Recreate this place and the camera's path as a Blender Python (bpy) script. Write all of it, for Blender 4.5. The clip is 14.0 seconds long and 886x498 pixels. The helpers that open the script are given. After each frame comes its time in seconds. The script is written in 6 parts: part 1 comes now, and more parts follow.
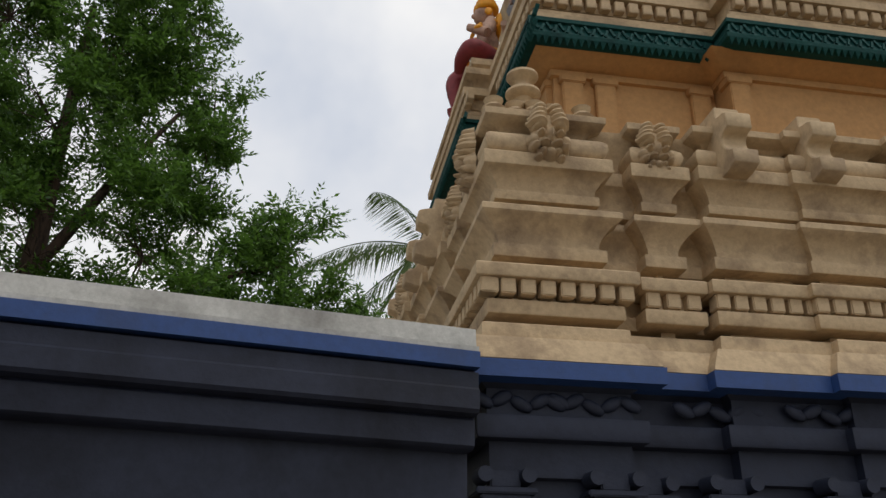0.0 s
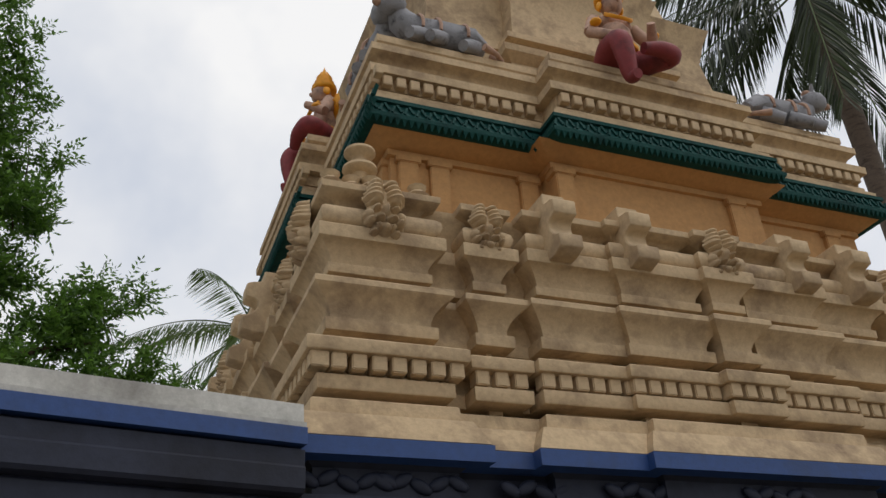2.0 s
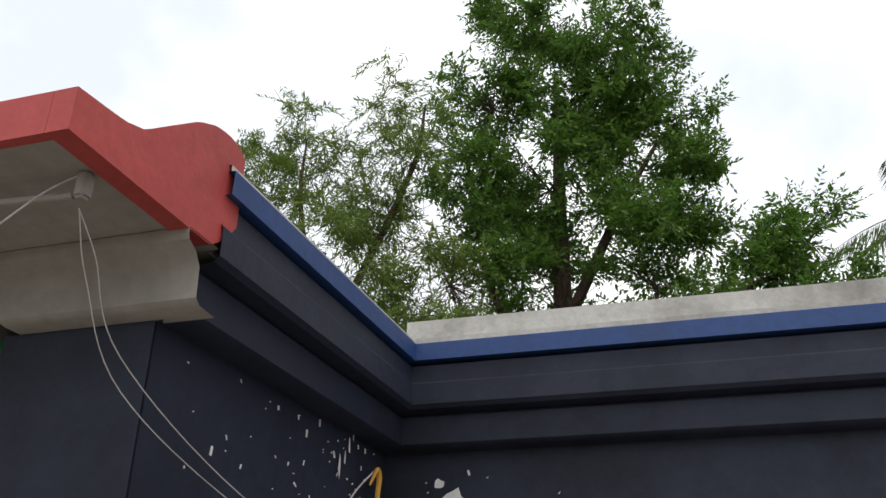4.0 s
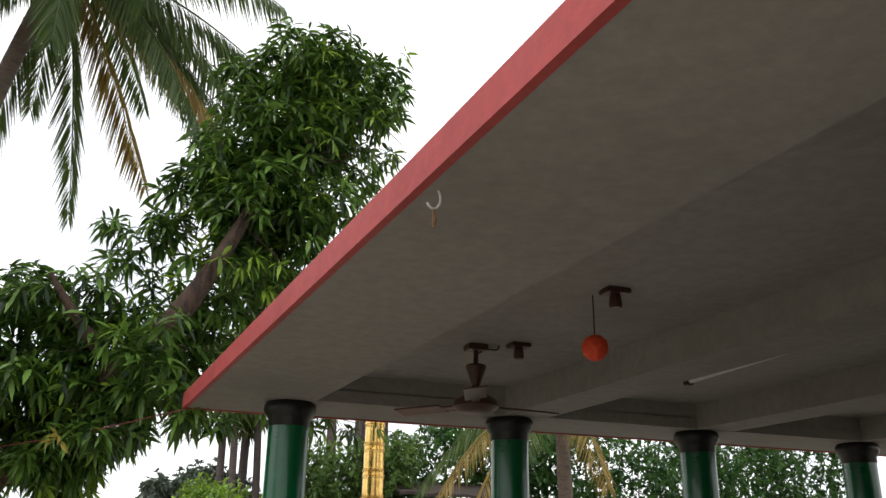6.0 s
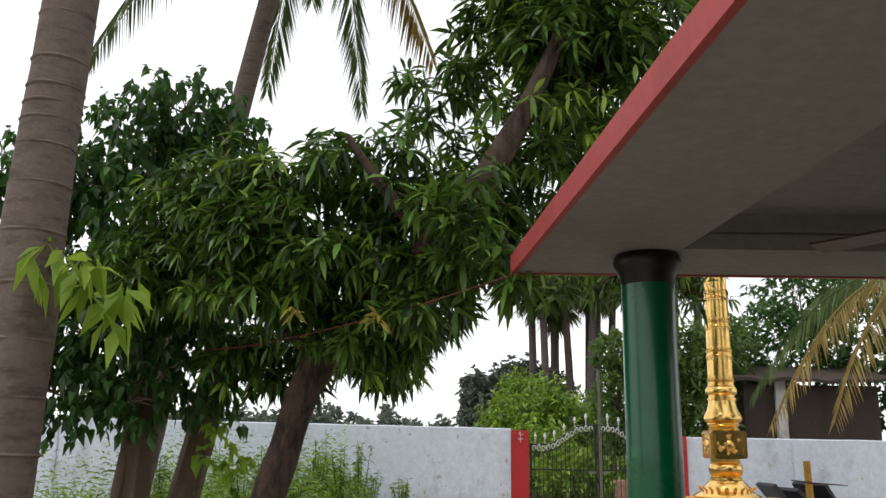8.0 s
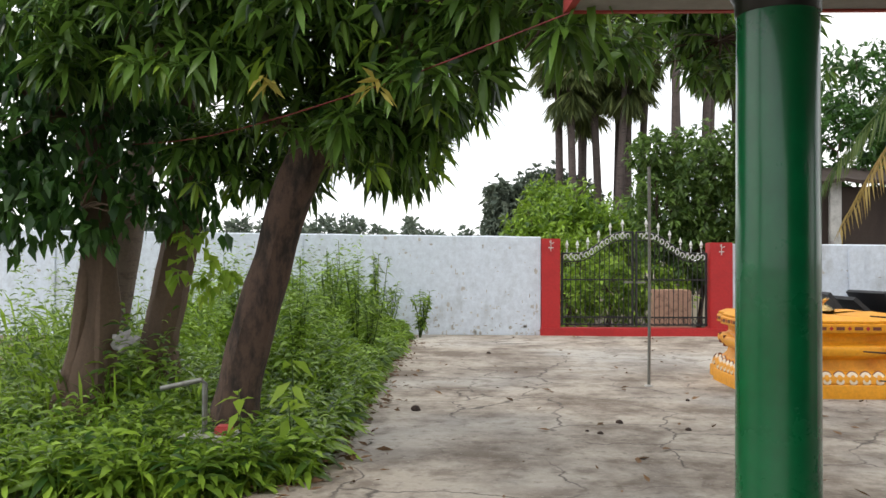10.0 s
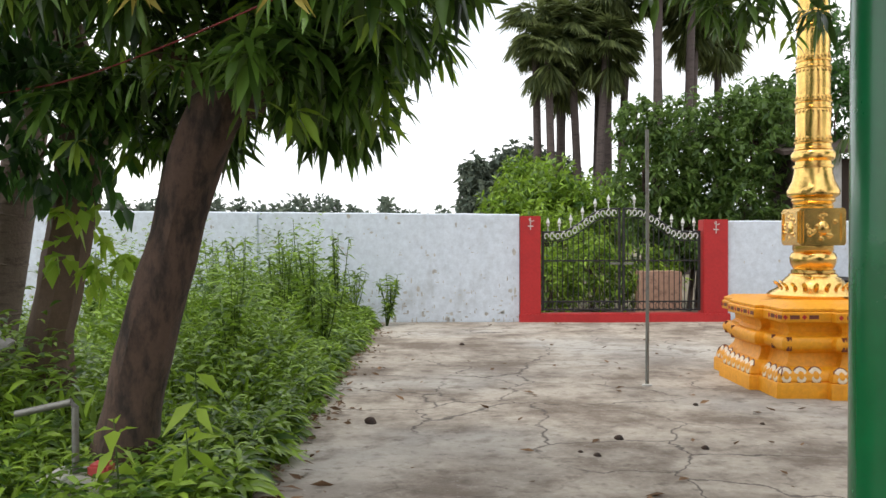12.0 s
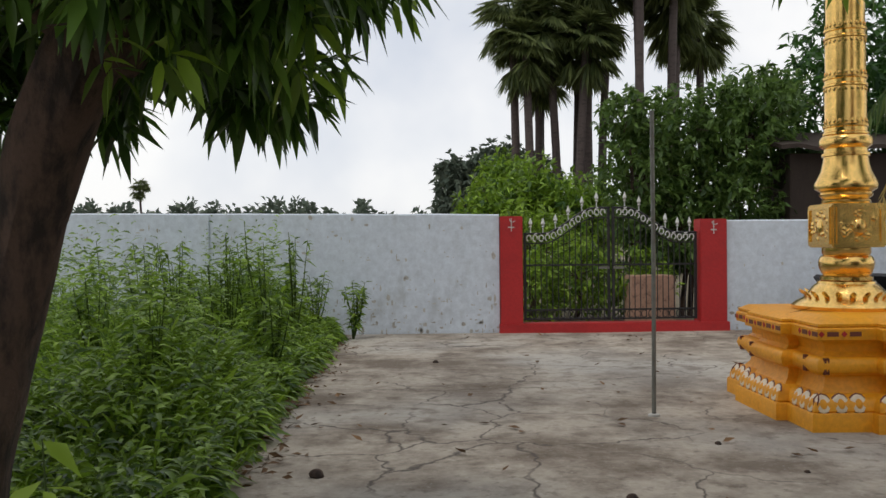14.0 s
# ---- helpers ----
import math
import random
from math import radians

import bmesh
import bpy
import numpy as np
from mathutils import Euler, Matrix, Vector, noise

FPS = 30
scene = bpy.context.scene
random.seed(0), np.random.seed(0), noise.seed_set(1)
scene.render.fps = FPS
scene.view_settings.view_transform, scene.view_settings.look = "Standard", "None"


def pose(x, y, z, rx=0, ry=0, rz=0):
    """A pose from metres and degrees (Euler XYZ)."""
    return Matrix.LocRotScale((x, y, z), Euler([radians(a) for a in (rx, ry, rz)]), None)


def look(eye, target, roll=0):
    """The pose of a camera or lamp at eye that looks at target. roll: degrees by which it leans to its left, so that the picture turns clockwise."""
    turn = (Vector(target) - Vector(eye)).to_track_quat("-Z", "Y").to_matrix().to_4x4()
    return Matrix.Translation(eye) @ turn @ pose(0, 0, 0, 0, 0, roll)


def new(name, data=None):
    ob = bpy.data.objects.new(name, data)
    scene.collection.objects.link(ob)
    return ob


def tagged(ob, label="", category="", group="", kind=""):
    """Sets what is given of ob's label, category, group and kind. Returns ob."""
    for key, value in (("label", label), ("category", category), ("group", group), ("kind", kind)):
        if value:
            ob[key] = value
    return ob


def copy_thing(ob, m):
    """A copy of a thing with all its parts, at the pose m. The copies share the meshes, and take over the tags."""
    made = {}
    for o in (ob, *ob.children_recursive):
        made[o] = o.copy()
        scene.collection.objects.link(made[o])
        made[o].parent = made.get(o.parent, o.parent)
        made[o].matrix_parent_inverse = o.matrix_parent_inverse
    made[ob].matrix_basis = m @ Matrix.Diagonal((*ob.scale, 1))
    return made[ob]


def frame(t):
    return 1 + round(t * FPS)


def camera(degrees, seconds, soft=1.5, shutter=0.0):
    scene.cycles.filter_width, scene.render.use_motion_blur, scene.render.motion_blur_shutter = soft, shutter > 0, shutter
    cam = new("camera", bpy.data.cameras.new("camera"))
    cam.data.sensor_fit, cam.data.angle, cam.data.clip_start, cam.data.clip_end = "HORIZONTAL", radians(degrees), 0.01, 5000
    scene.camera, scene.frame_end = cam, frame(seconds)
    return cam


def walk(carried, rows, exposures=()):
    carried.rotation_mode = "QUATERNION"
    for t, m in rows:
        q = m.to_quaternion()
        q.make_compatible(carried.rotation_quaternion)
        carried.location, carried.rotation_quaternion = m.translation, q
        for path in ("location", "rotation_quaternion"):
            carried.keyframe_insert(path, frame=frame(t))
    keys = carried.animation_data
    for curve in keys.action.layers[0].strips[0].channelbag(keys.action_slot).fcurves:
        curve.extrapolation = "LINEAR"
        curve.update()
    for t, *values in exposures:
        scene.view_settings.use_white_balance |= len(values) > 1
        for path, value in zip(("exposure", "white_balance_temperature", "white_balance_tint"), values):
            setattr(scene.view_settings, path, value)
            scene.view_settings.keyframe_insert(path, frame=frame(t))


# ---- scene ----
cam = camera(54.5, 14.0)
PATH = [
    (0.0, -0.500, -1.484, 1.549, 114.39, -0.21, -104.30),
    (0.5, -0.474, -1.482, 1.540, 117.12, 0.71, -109.51),
    (1.0, -0.448, -1.480, 1.529, 118.57, 1.80, -112.48),
    (1.5, -0.422, -1.477, 1.520, 119.70, 2.92, -114.88),
    (2.0, -0.396, -1.475, 1.509, 119.81, 3.20, -115.44),
    (2.5, -0.370, -1.473, 1.498, 120.15, 1.73, -107.35),
    (3.0, -0.345, -1.471, 1.489, 118.30, 0.80, -96.95),
    (3.5, -0.319, -1.468, 1.478, 116.42, 0.60, -83.20),
    (4.0, -0.293, -1.466, 1.469, 116.05, -0.70, -68.35),
    (4.2, -0.282, -1.465, 1.465, 115.72, -0.65, -61.80),
    (6.5, 0.099, 0.667, 1.500, 108.75, -0.88, -11.64),
    (7.0, 0.082, 1.092, 1.498, 107.63, -1.00, -5.10),
    (7.5, 0.025, 1.508, 1.494, 105.75, -1.19, -1.90),
    (8.0, -0.032, 1.945, 1.495, 103.09, -0.80, 0.05),
    (8.5, -0.025, 2.398, 1.486, 99.48, -0.63, 1.38),
    (9.0, -0.064, 2.866, 1.505, 95.46, -0.19, 0.85),
    (11.5, 0.017, 4.976, 1.486, 89.25, -0.19, 2.97),
    (12.0, 0.052, 5.318, 1.491, 89.37, 0.16, 0.08),
    (12.5, 0.104, 5.656, 1.497, 89.34, 0.41, -1.09),
    (13.0, 0.123, 6.003, 1.505, 89.41, 0.52, -1.06),
    (13.5, 0.127, 6.390, 1.508, 89.53, 0.63, -1.05),
    (14.0, 0.142, 6.756, 1.505, 89.51, 0.56, -1.40),
]
walk(cam, [(r[0], pose(*r[1:])) for r in PATH],
     exposures=((0.0, -0.46), (2.3, -0.44), (3.0, 0.05), (4.2, 0.10), (5.5, 0.25), (6.5, 0.35), (7.0, -0.02), (7.5, 0.05), (8.5, 0.25), (9.0, 0.48), (11.5, 0.52), (12.0, 0.52), (12.5, 0.30), (13.0, 0.00), (13.5, -0.24), (14.0, -0.38)))

# ---------------------------------------------------------------- light
world = bpy.data.worlds.new("world")
scene.world = world
world.use_nodes = True
wn, wl = world.node_tree.nodes, world.node_tree.links
wn.clear()
SUN_EL, SUN_AZ = radians(65), radians(219)


def overcast_sky():
    out = wn.new("ShaderNodeOutputWorld")
    bg = wn.new("ShaderNodeBackground")
    sky = wn.new("ShaderNodeTexSky")
    sky.sky_type, sky.sun_disc = 'NISHITA', False
    sky.sun_elevation, sky.sun_rotation = SUN_EL, SUN_AZ
    scale = wn.new("ShaderNodeVectorMath")
    scale.operation = 'SCALE'
    scale.inputs["Scale"].default_value = 0.11
    wl.new(sky.outputs[0], scale.inputs[0])
    co = wn.new("ShaderNodeTexCoord")
    ns = wn.new("ShaderNodeTexNoise")
    ns.inputs["Scale"].default_value = 2.6
    ns.inputs["Detail"].default_value = 5.0
    ns.inputs["Roughness"].default_value = 0.55
    ramp = wn.new("ShaderNodeValToRGB")
    e = ramp.color_ramp.elements
    e[0].position, e[0].color = 0.32, (0.82, 0.87, 0.97, 1)
    e[1].position, e[1].color = 0.60, (1.22, 1.21, 1.20, 1)
    wl.new(co.outputs["Generated"], ns.inputs["Vector"])
    wl.new(ns.outputs["Fac"], ramp.inputs[0])
    mix = wn.new("ShaderNodeMix")
    mix.data_type = 'RGBA'
    mix.inputs[0].default_value = 0.9
    wl.new(scale.outputs[0], mix.inputs[6])
    wl.new(ramp.outputs[0], mix.inputs[7])
    wl.new(mix.outputs[2], bg.inputs[0])
    bg.inputs[1].default_value = 1.12
    wl.new(bg.outputs[0], out.inputs[0])


overcast_sky()
sun = new("sun", bpy.data.lights.new("sun", 'SUN'))
sun.data.energy, sun.data.angle, sun.data.color = 0.9, radians(14), (1.0, 0.95, 0.88)
sun.matrix_world = look((-4.5, -5, 14), (0, 0, 0))


# ---------------------------------------------------------------- materials
def ramp_mix(nt, fac, a, b, lo=0.35, hi=0.65):
    r = nt.nodes.new("ShaderNodeValToRGB")
    e = r.color_ramp.elements
    e[0].position, e[0].color, e[1].position, e[1].color = lo, (*a, 1), hi, (*b, 1)
    nt.links.new(fac, r.inputs[0])
    return r.outputs[0]


def noise_node(nt, scale, detail=6.0, rough=0.6, stretch=None):
    co = nt.nodes.new("ShaderNodeTexCoord")
    n = nt.nodes.new("ShaderNodeTexNoise")
    n.inputs["Scale"].default_value, n.inputs["Detail"].default_value, n.inputs["Roughness"].default_value = scale, detail, rough
    if stretch:
        mp = nt.nodes.new("ShaderNodeMapping")
        mp.inputs["Scale"].default_value = stretch
        nt.links.new(co.outputs["Object"], mp.inputs[0])
        nt.links.new(mp.outputs[0], n.inputs["Vector"])
    else:
        nt.links.new(co.outputs["Object"], n.inputs["Vector"])
    return n.outputs["Fac"]


def blend(nt, fac, a, b):
    m = nt.nodes.new("ShaderNodeMix")
    m.data_type = 'RGBA'
    for sock, v in ((m.inputs[0], fac), (m.inputs[6], a), (m.inputs[7], b)):
        if isinstance(v, bpy.types.NodeSocket):
            nt.links.new(v, sock)
        else:
            sock.default_value = v if isinstance(v, float) else (*v, 1)
    return m.outputs[2]


def surface(name, base, dirt=None, amount=0.5, rough=0.75, metal=0.0, big=1.3, fine=28.0, bump=0.25, stretch=None,
            random_tint=0.0, lo=0.5, hi=0.72, coat=0.0, spec=0.5):
    """Painted, plastered, stone or metal surface: large stains, fine grain and relief."""
    mat = bpy.data.materials.new(name)
    mat.use_nodes = True
    nt = mat.node_tree
    p = nt.nodes["Principled BSDF"]
    dirt = dirt or tuple(c * 0.55 for c in base)
    grain = noise_node(nt, fine, 5.0, 0.65)
    c = ramp_mix(nt, grain, tuple(v * 0.86 for v in base), tuple(min(1, v * 1.1) for v in base), 0.3, 0.7)
    stain = noise_node(nt, big, 8.0, 0.68, stretch)
    m = nt.nodes.new("ShaderNodeMapRange")
    m.inputs[1].default_value, m.inputs[2].default_value, m.inputs[4].default_value = lo, hi, amount
    nt.links.new(stain, m.inputs[0])
    c = blend(nt, m.outputs[0], c, dirt)
    if random_tint:
        oi = nt.nodes.new("ShaderNodeObjectInfo")
        hs = nt.nodes.new("ShaderNodeHueSaturation")
        r = nt.nodes.new("ShaderNodeMapRange")
        r.inputs[3].default_value, r.inputs[4].default_value = 1 - random_tint, 1 + random_tint
        nt.links.new(oi.outputs["Random"], r.inputs[0])
        nt.links.new(r.outputs[0], hs.inputs["Value"])
        nt.links.new(c, hs.inputs["Color"])
        c = hs.outputs[0]
    nt.links.new(c, p.inputs["Base Color"])
    rr = nt.nodes.new("ShaderNodeMapRange")
    rr.inputs[3].default_value, rr.inputs[4].default_value = max(0.05, rough - 0.12), min(1, rough + 0.12)
    nt.links.new(stain, rr.inputs[0])
    nt.links.new(rr.outputs[0], p.inputs["Roughness"])
    p.inputs["Metallic"].default_value = metal
    p.inputs["Coat Weight"].default_value = coat
    p.inputs["Specular IOR Level"].default_value = spec
    if bump:
        b = nt.nodes.new("ShaderNodeBump")
        b.inputs["Strength"].default_value, b.inputs["Distance"].default_value = bump, 0.01
        nt.links.new(grain, b.inputs["Height"])
        nt.links.new(b.outputs[0], p.inputs["Normal"])
    return mat


def leaf_material(name, dark, light, gloss=0.45, through_light=0.35):
    """Leaves: each one its own shade, lit partly from behind."""
    mat = bpy.data.materials.new(name)
    mat.use_nodes = True
    nt = mat.node_tree
    p = nt.nodes["Principled BSDF"]
    g = nt.nodes.new("ShaderNodeNewGeometry")
    c = ramp_mix(nt, g.outputs["Random Per Island"], dark, light, 0.1, 1.0)
    nt.links.new(c, p.inputs["Base Color"])
    p.inputs["Roughness"].default_value = gloss
    p.inputs["Specular IOR Level"].default_value = 0.35
    tr = nt.nodes.new("ShaderNodeBsdfTranslucent")
    nt.links.new(blend(nt, 0.5, c, tuple(min(1, v * 1.6) for v in light)), tr.inputs[0])
    mx = nt.nodes.new("ShaderNodeMixShader")
    mx.inputs[0].default_value = through_light
    nt.links.new(p.outputs[0], mx.inputs[1])
    nt.links.new(tr.outputs[0], mx.inputs[2])
    nt.links.new(mx.outputs[0], nt.nodes["Material Output"].inputs[0])
    return mat


def yard_material():
    """Old cast concrete: pale worn middle, brown damp stains, fine cracks."""
    mat = surface("yard_concrete", (0.43, 0.375, 0.305), (0.14, 0.105, 0.076), 0.9, 0.9, big=0.9, fine=16.0, bump=0.7, lo=0.42, hi=0.60)
    nt = mat.node_tree
    p = nt.nodes["Principled BSDF"]
    old = p.inputs["Base Color"].links[0].from_socket
    pale = noise_node(nt, 0.33, 4.0, 0.5)
    r = nt.nodes.new("ShaderNodeMapRange")
    r.inputs[1].default_value, r.inputs[2].default_value, r.inputs[4].default_value = 0.48, 0.62, 0.55
    nt.links.new(pale, r.inputs[0])
    c = blend(nt, r.outputs[0], old, (0.47, 0.45, 0.41))
    co = nt.nodes.new("ShaderNodeTexCoord")
    wob = nt.nodes.new("ShaderNodeTexNoise")
    wob.inputs["Scale"].default_value, wob.inputs["Detail"].default_value = 2.6, 8.0
    add = nt.nodes.new("ShaderNodeVectorMath")
    add.operation = 'MULTIPLY_ADD'
    add.inputs[1].default_value = (0.45, 0.45, 0.0)
    nt.links.new(co.outputs["Object"], wob.inputs["Vector"])
    nt.links.new(wob.outputs["Color"], add.inputs[0])
    nt.links.new(co.outputs["Object"], add.inputs[2])
    vo = nt.nodes.new("ShaderNodeTexVoronoi")
    vo.feature = 'DISTANCE_TO_EDGE'
    vo.inputs["Scale"].default_value = 0.9
    nt.links.new(add.outputs[0], vo.inputs["Vector"])
    cr = nt.nodes.new("ShaderNodeMapRange")
    cr.inputs[1].default_value, cr.inputs[2].default_value = 0.002, 0.014
    cr.inputs[3].default_value, cr.inputs[4].default_value = 0.9, 0.0
    nt.links.new(vo.outputs["Distance"], cr.inputs[0])
    keep = nt.nodes.new("ShaderNodeMath")
    keep.operation = 'MULTIPLY'
    some = nt.nodes.new("ShaderNodeMapRange")
    some.inputs[1].default_value, some.inputs[2].default_value = 0.42, 0.52
    nt.links.new(noise_node(nt, 0.5, 3.0), some.inputs[0])
    nt.links.new(cr.outputs[0], keep.inputs[0])
    nt.links.new(some.outputs[0], keep.inputs[1])
    for scale, tone, lo, hi, most in ((3.2, (0.12, 0.088, 0.06), 0.52, 0.66, 0.6), (9.0, (0.10, 0.078, 0.058), 0.56, 0.70, 0.6), (26.0, (0.50, 0.47, 0.42), 0.60, 0.72, 0.5)):
        mott = nt.nodes.new("ShaderNodeMapRange")
        mott.inputs[1].default_value, mott.inputs[2].default_value, mott.inputs[4].default_value = lo, hi, most
        nt.links.new(noise_node(nt, scale, 5.0, 0.6), mott.inputs[0])
        c = blend(nt, mott.outputs[0], c, tone)
    c = blend(nt, keep.outputs[0], c, (0.07, 0.055, 0.045))
    nt.links.new(c, p.inputs["Base Color"])
    return mat


M = dict(
    yard=yard_material(),
    earth=surface("earth", (0.16, 0.13, 0.08), (0.07, 0.09, 0.03), 0.8, 0.95, big=0.2, fine=6.0),
    wash=surface("limewash", (0.62, 0.68, 0.76), (0.30, 0.31, 0.30), 0.7, 0.85, big=1.1, fine=11.0, stretch=(1.0, 1.0, 0.55), lo=0.54, hi=0.74),
    red=surface("red_paint", (0.44, 0.018, 0.02), (0.26, 0.012, 0.014), 0.6, 0.55, big=2.0),
    fascia=surface("faded_red_paint", (0.44, 0.062, 0.058), (0.26, 0.04, 0.04), 0.6, 0.6, big=2.5),
    navy=surface("dark_navy_paint", (0.021, 0.026, 0.046), (0.008, 0.009, 0.015), 0.85, 0.6, big=1.6, fine=20.0, bump=0.45, spec=0.3),
    blue=surface("blue_paint", (0.018, 0.058, 0.20), (0.03, 0.045, 0.10), 0.6, 0.55, big=3.0),
    cement=surface("weathered_cement", (0.52, 0.51, 0.475), (0.17, 0.16, 0.145), 0.8, 0.9, big=2.2, fine=40.0, lo=0.45, hi=0.7),
    cream=surface("cream_stucco", (0.53, 0.39, 0.235), (0.14, 0.088, 0.056), 0.85, 0.85, big=3.4, fine=34.0, bump=0.45, lo=0.48, hi=0.74),
    ochre=surface("ochre_stucco", (0.48, 0.26, 0.10), (0.27, 0.14, 0.06), 0.55, 0.8, big=1.8, fine=30.0),
    teal=surface("dark_teal_paint", (0.006, 0.055, 0.050), (0.004, 0.018, 0.018), 0.8, 0.7, big=5.0, fine=60.0, bump=0.9, spec=0.15),
    soffit=surface("soffit_whitewash", (0.31, 0.295, 0.275), (0.18, 0.168, 0.155), 0.6, 0.9, big=0.8, fine=18.0, bump=0.12),
    green=surface("green_gloss_paint", (0.0, 0.115, 0.035), (0.0, 0.06, 0.02), 0.6, 0.28, big=1.2, fine=10.0, bump=0.08, coat=0.3),
    black=surface("black_gloss_paint", (0.012, 0.012, 0.012), (0.02, 0.02, 0.02), 0.5, 0.35, big=3.0, bump=0.15),
    iron=surface("black_iron", (0.014, 0.014, 0.016), (0.03, 0.02, 0.015), 0.5, 0.5, big=4.0, bump=0.2),
    silver=surface("silver_paint", (0.62, 0.62, 0.60), (0.35, 0.33, 0.30), 0.5, 0.5, big=6.0, bump=0.2),
    gold=surface("polished_brass", (0.83, 0.54, 0.17), (0.45, 0.25, 0.07), 0.5, 0.2, metal=1.0, big=7.0, fine=60.0, bump=0.12),
    yellow=surface("yellow_enamel", (0.80, 0.34, 0.010), (0.5, 0.19, 0.010), 0.5, 0.5, big=2.6, fine=24.0, bump=0.15),
    motif=surface("brown_paint", (0.16, 0.04, 0.02), None, 0.4, 0.6),
    petal=surface("pale_petal_paint", (0.78, 0.66, 0.50), (0.5, 0.35, 0.2), 0.5, 0.6, big=9.0),
    bark=surface("mango_bark", (0.092, 0.056, 0.040), (0.020, 0.015, 0.012), 0.95, 0.95, big=9.0, fine=38.0, bump=1.0, stretch=(1, 1, 0.35), lo=0.45, hi=0.62),
    smooth_bark=surface("fig_bark", (0.13, 0.086, 0.058), (0.05, 0.035, 0.026), 0.85, 0.9, big=3.0, fine=30.0, bump=0.8, stretch=(1, 1, 0.25)),
    palm_bark=surface("palm_bark", (0.155, 0.118, 0.095), (0.05, 0.038, 0.032), 0.95, 0.95, big=7.0, fine=30.0, bump=0.9, stretch=(0.6, 0.6, 2.5)),
    mango=leaf_material("mango_leaf", (0.008, 0.026, 0.005), (0.15, 0.28, 0.045), 0.34, 0.16),
    fig=leaf_material("fig_leaf", (0.012, 0.042, 0.012), (0.075, 0.17, 0.034), 0.42),
    shrub=leaf_material("olive_shrub_leaf", (0.03, 0.07, 0.014), (0.15, 0.24, 0.055), 0.45),
    young=leaf_material("young_leaf", (0.14, 0.26, 0.02), (0.30, 0.42, 0.05), 0.5, 0.45),
    yellowed=leaf_material("yellowed_leaf", (0.30, 0.22, 0.03), (0.42, 0.36, 0.08), 0.6),
    feather=leaf_material("feathery_leaf", (0.05, 0.095, 0.018), (0.19, 0.27, 0.055), 0.6),
    bright=leaf_material("bright_shrub_leaf", (0.020, 0.062, 0.008), (0.28, 0.43, 0.045), 0.42, 0.25),
    crown_leaf=leaf_material("crown_leaf", (0.020, 0.055, 0.010), (0.12, 0.235, 0.035), 0.5, 0.35),
    grass=leaf_material("grass_blade", (0.022, 0.066, 0.008), (0.30, 0.45, 0.045), 0.5, 0.3),
    coco=leaf_material("coconut_leaflet", (0.035, 0.07, 0.018), (0.11, 0.16, 0.04), 0.5),
    # coconut leaflet again, with the shade of fronds against the sky in its colour
    shaded_coco=leaf_material("dark_coconut_leaflet", (0.012, 0.020, 0.008), (0.045, 0.065, 0.02), 0.5, 0.2),
    dry=leaf_material("dry_frond", (0.20, 0.14, 0.04), (0.36, 0.27, 0.09), 0.7),
    fan_leaf=leaf_material("palmyra_leaf", (0.035, 0.055, 0.018), (0.17, 0.205, 0.07), 0.5),
    # distance haze is mixed into this leaf colour, paler and greyer than near leaves
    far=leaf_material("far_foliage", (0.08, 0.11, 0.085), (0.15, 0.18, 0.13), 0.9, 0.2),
    dark_trunk=surface("dark_palm_trunk", (0.085, 0.065, 0.06), (0.03, 0.024, 0.022), 0.9, 0.95, big=5.0, fine=30.0, bump=0.9, stretch=(0.6, 0.6, 2.0)),
    thatch=surface("brown_boarding", (0.042, 0.028, 0.021), (0.022, 0.015, 0.012), 0.7, 0.9, big=3.0, stretch=(1, 1, 0.2)),
    wood=surface("yellow_painted_wood", (0.50, 0.26, 0.03), (0.2, 0.1, 0.03), 0.7, 0.7, big=6.0),
    steel=surface("dull_steel", (0.22, 0.22, 0.20), (0.12, 0.09, 0.07), 0.6, 0.55, metal=0.6, big=8.0),
    skin=surface("pink_statue_paint", (0.44, 0.27, 0.19), (0.10, 0.06, 0.05), 0.9, 0.75, big=11.0),
    maroon=surface("maroon_statue_paint", (0.21, 0.022, 0.026), (0.06, 0.014, 0.014), 0.85, 0.65, big=8.0),
    greyblue=surface("grey_statue_paint", (0.27, 0.27, 0.29), (0.04, 0.04, 0.045), 0.95, 0.8, big=14.0),
    lamp_red=surface("red_paper", (0.75, 0.07, 0.02), (0.5, 0.03, 0.01), 0.5, 0.6, big=12.0),
    brown=surface("brown_fan_enamel", (0.07, 0.03, 0.022), None, 0.4, 0.4),
    rag=surface("pale_rag", (0.42, 0.40, 0.40), (0.2, 0.18, 0.18), 0.6, 0.95, big=8.0),
    white=surface("white_flake", (0.72, 0.72, 0.70), None, 0.3, 0.9),
    dead=surface("dead_leaf", (0.17, 0.095, 0.045), (0.07, 0.04, 0.025), 0.6, 0.9, big=9.0, random_tint=0.4),
)


# ---------------------------------------------------------------- mesh helpers
def shade(me, angle=40):
    for p in me.polygons:
        p.use_smooth = True
    me.set_sharp_from_angle(angle=radians(angle))


def part(name, bm, material, parent=None, label="", smooth=True, loc=None):
    me = bpy.data.meshes.new(name)
    bmesh.ops.recalc_face_normals(bm, faces=bm.faces)
    bm.to_mesh(me)
    bm.free()
    if smooth:
        shade(me)
    me.materials.append(M[material])
    ob = new(name, me)
    if parent:
        ob.parent = parent
    if loc:
        ob.location = loc
    if label:
        ob["label"] = label
    return ob


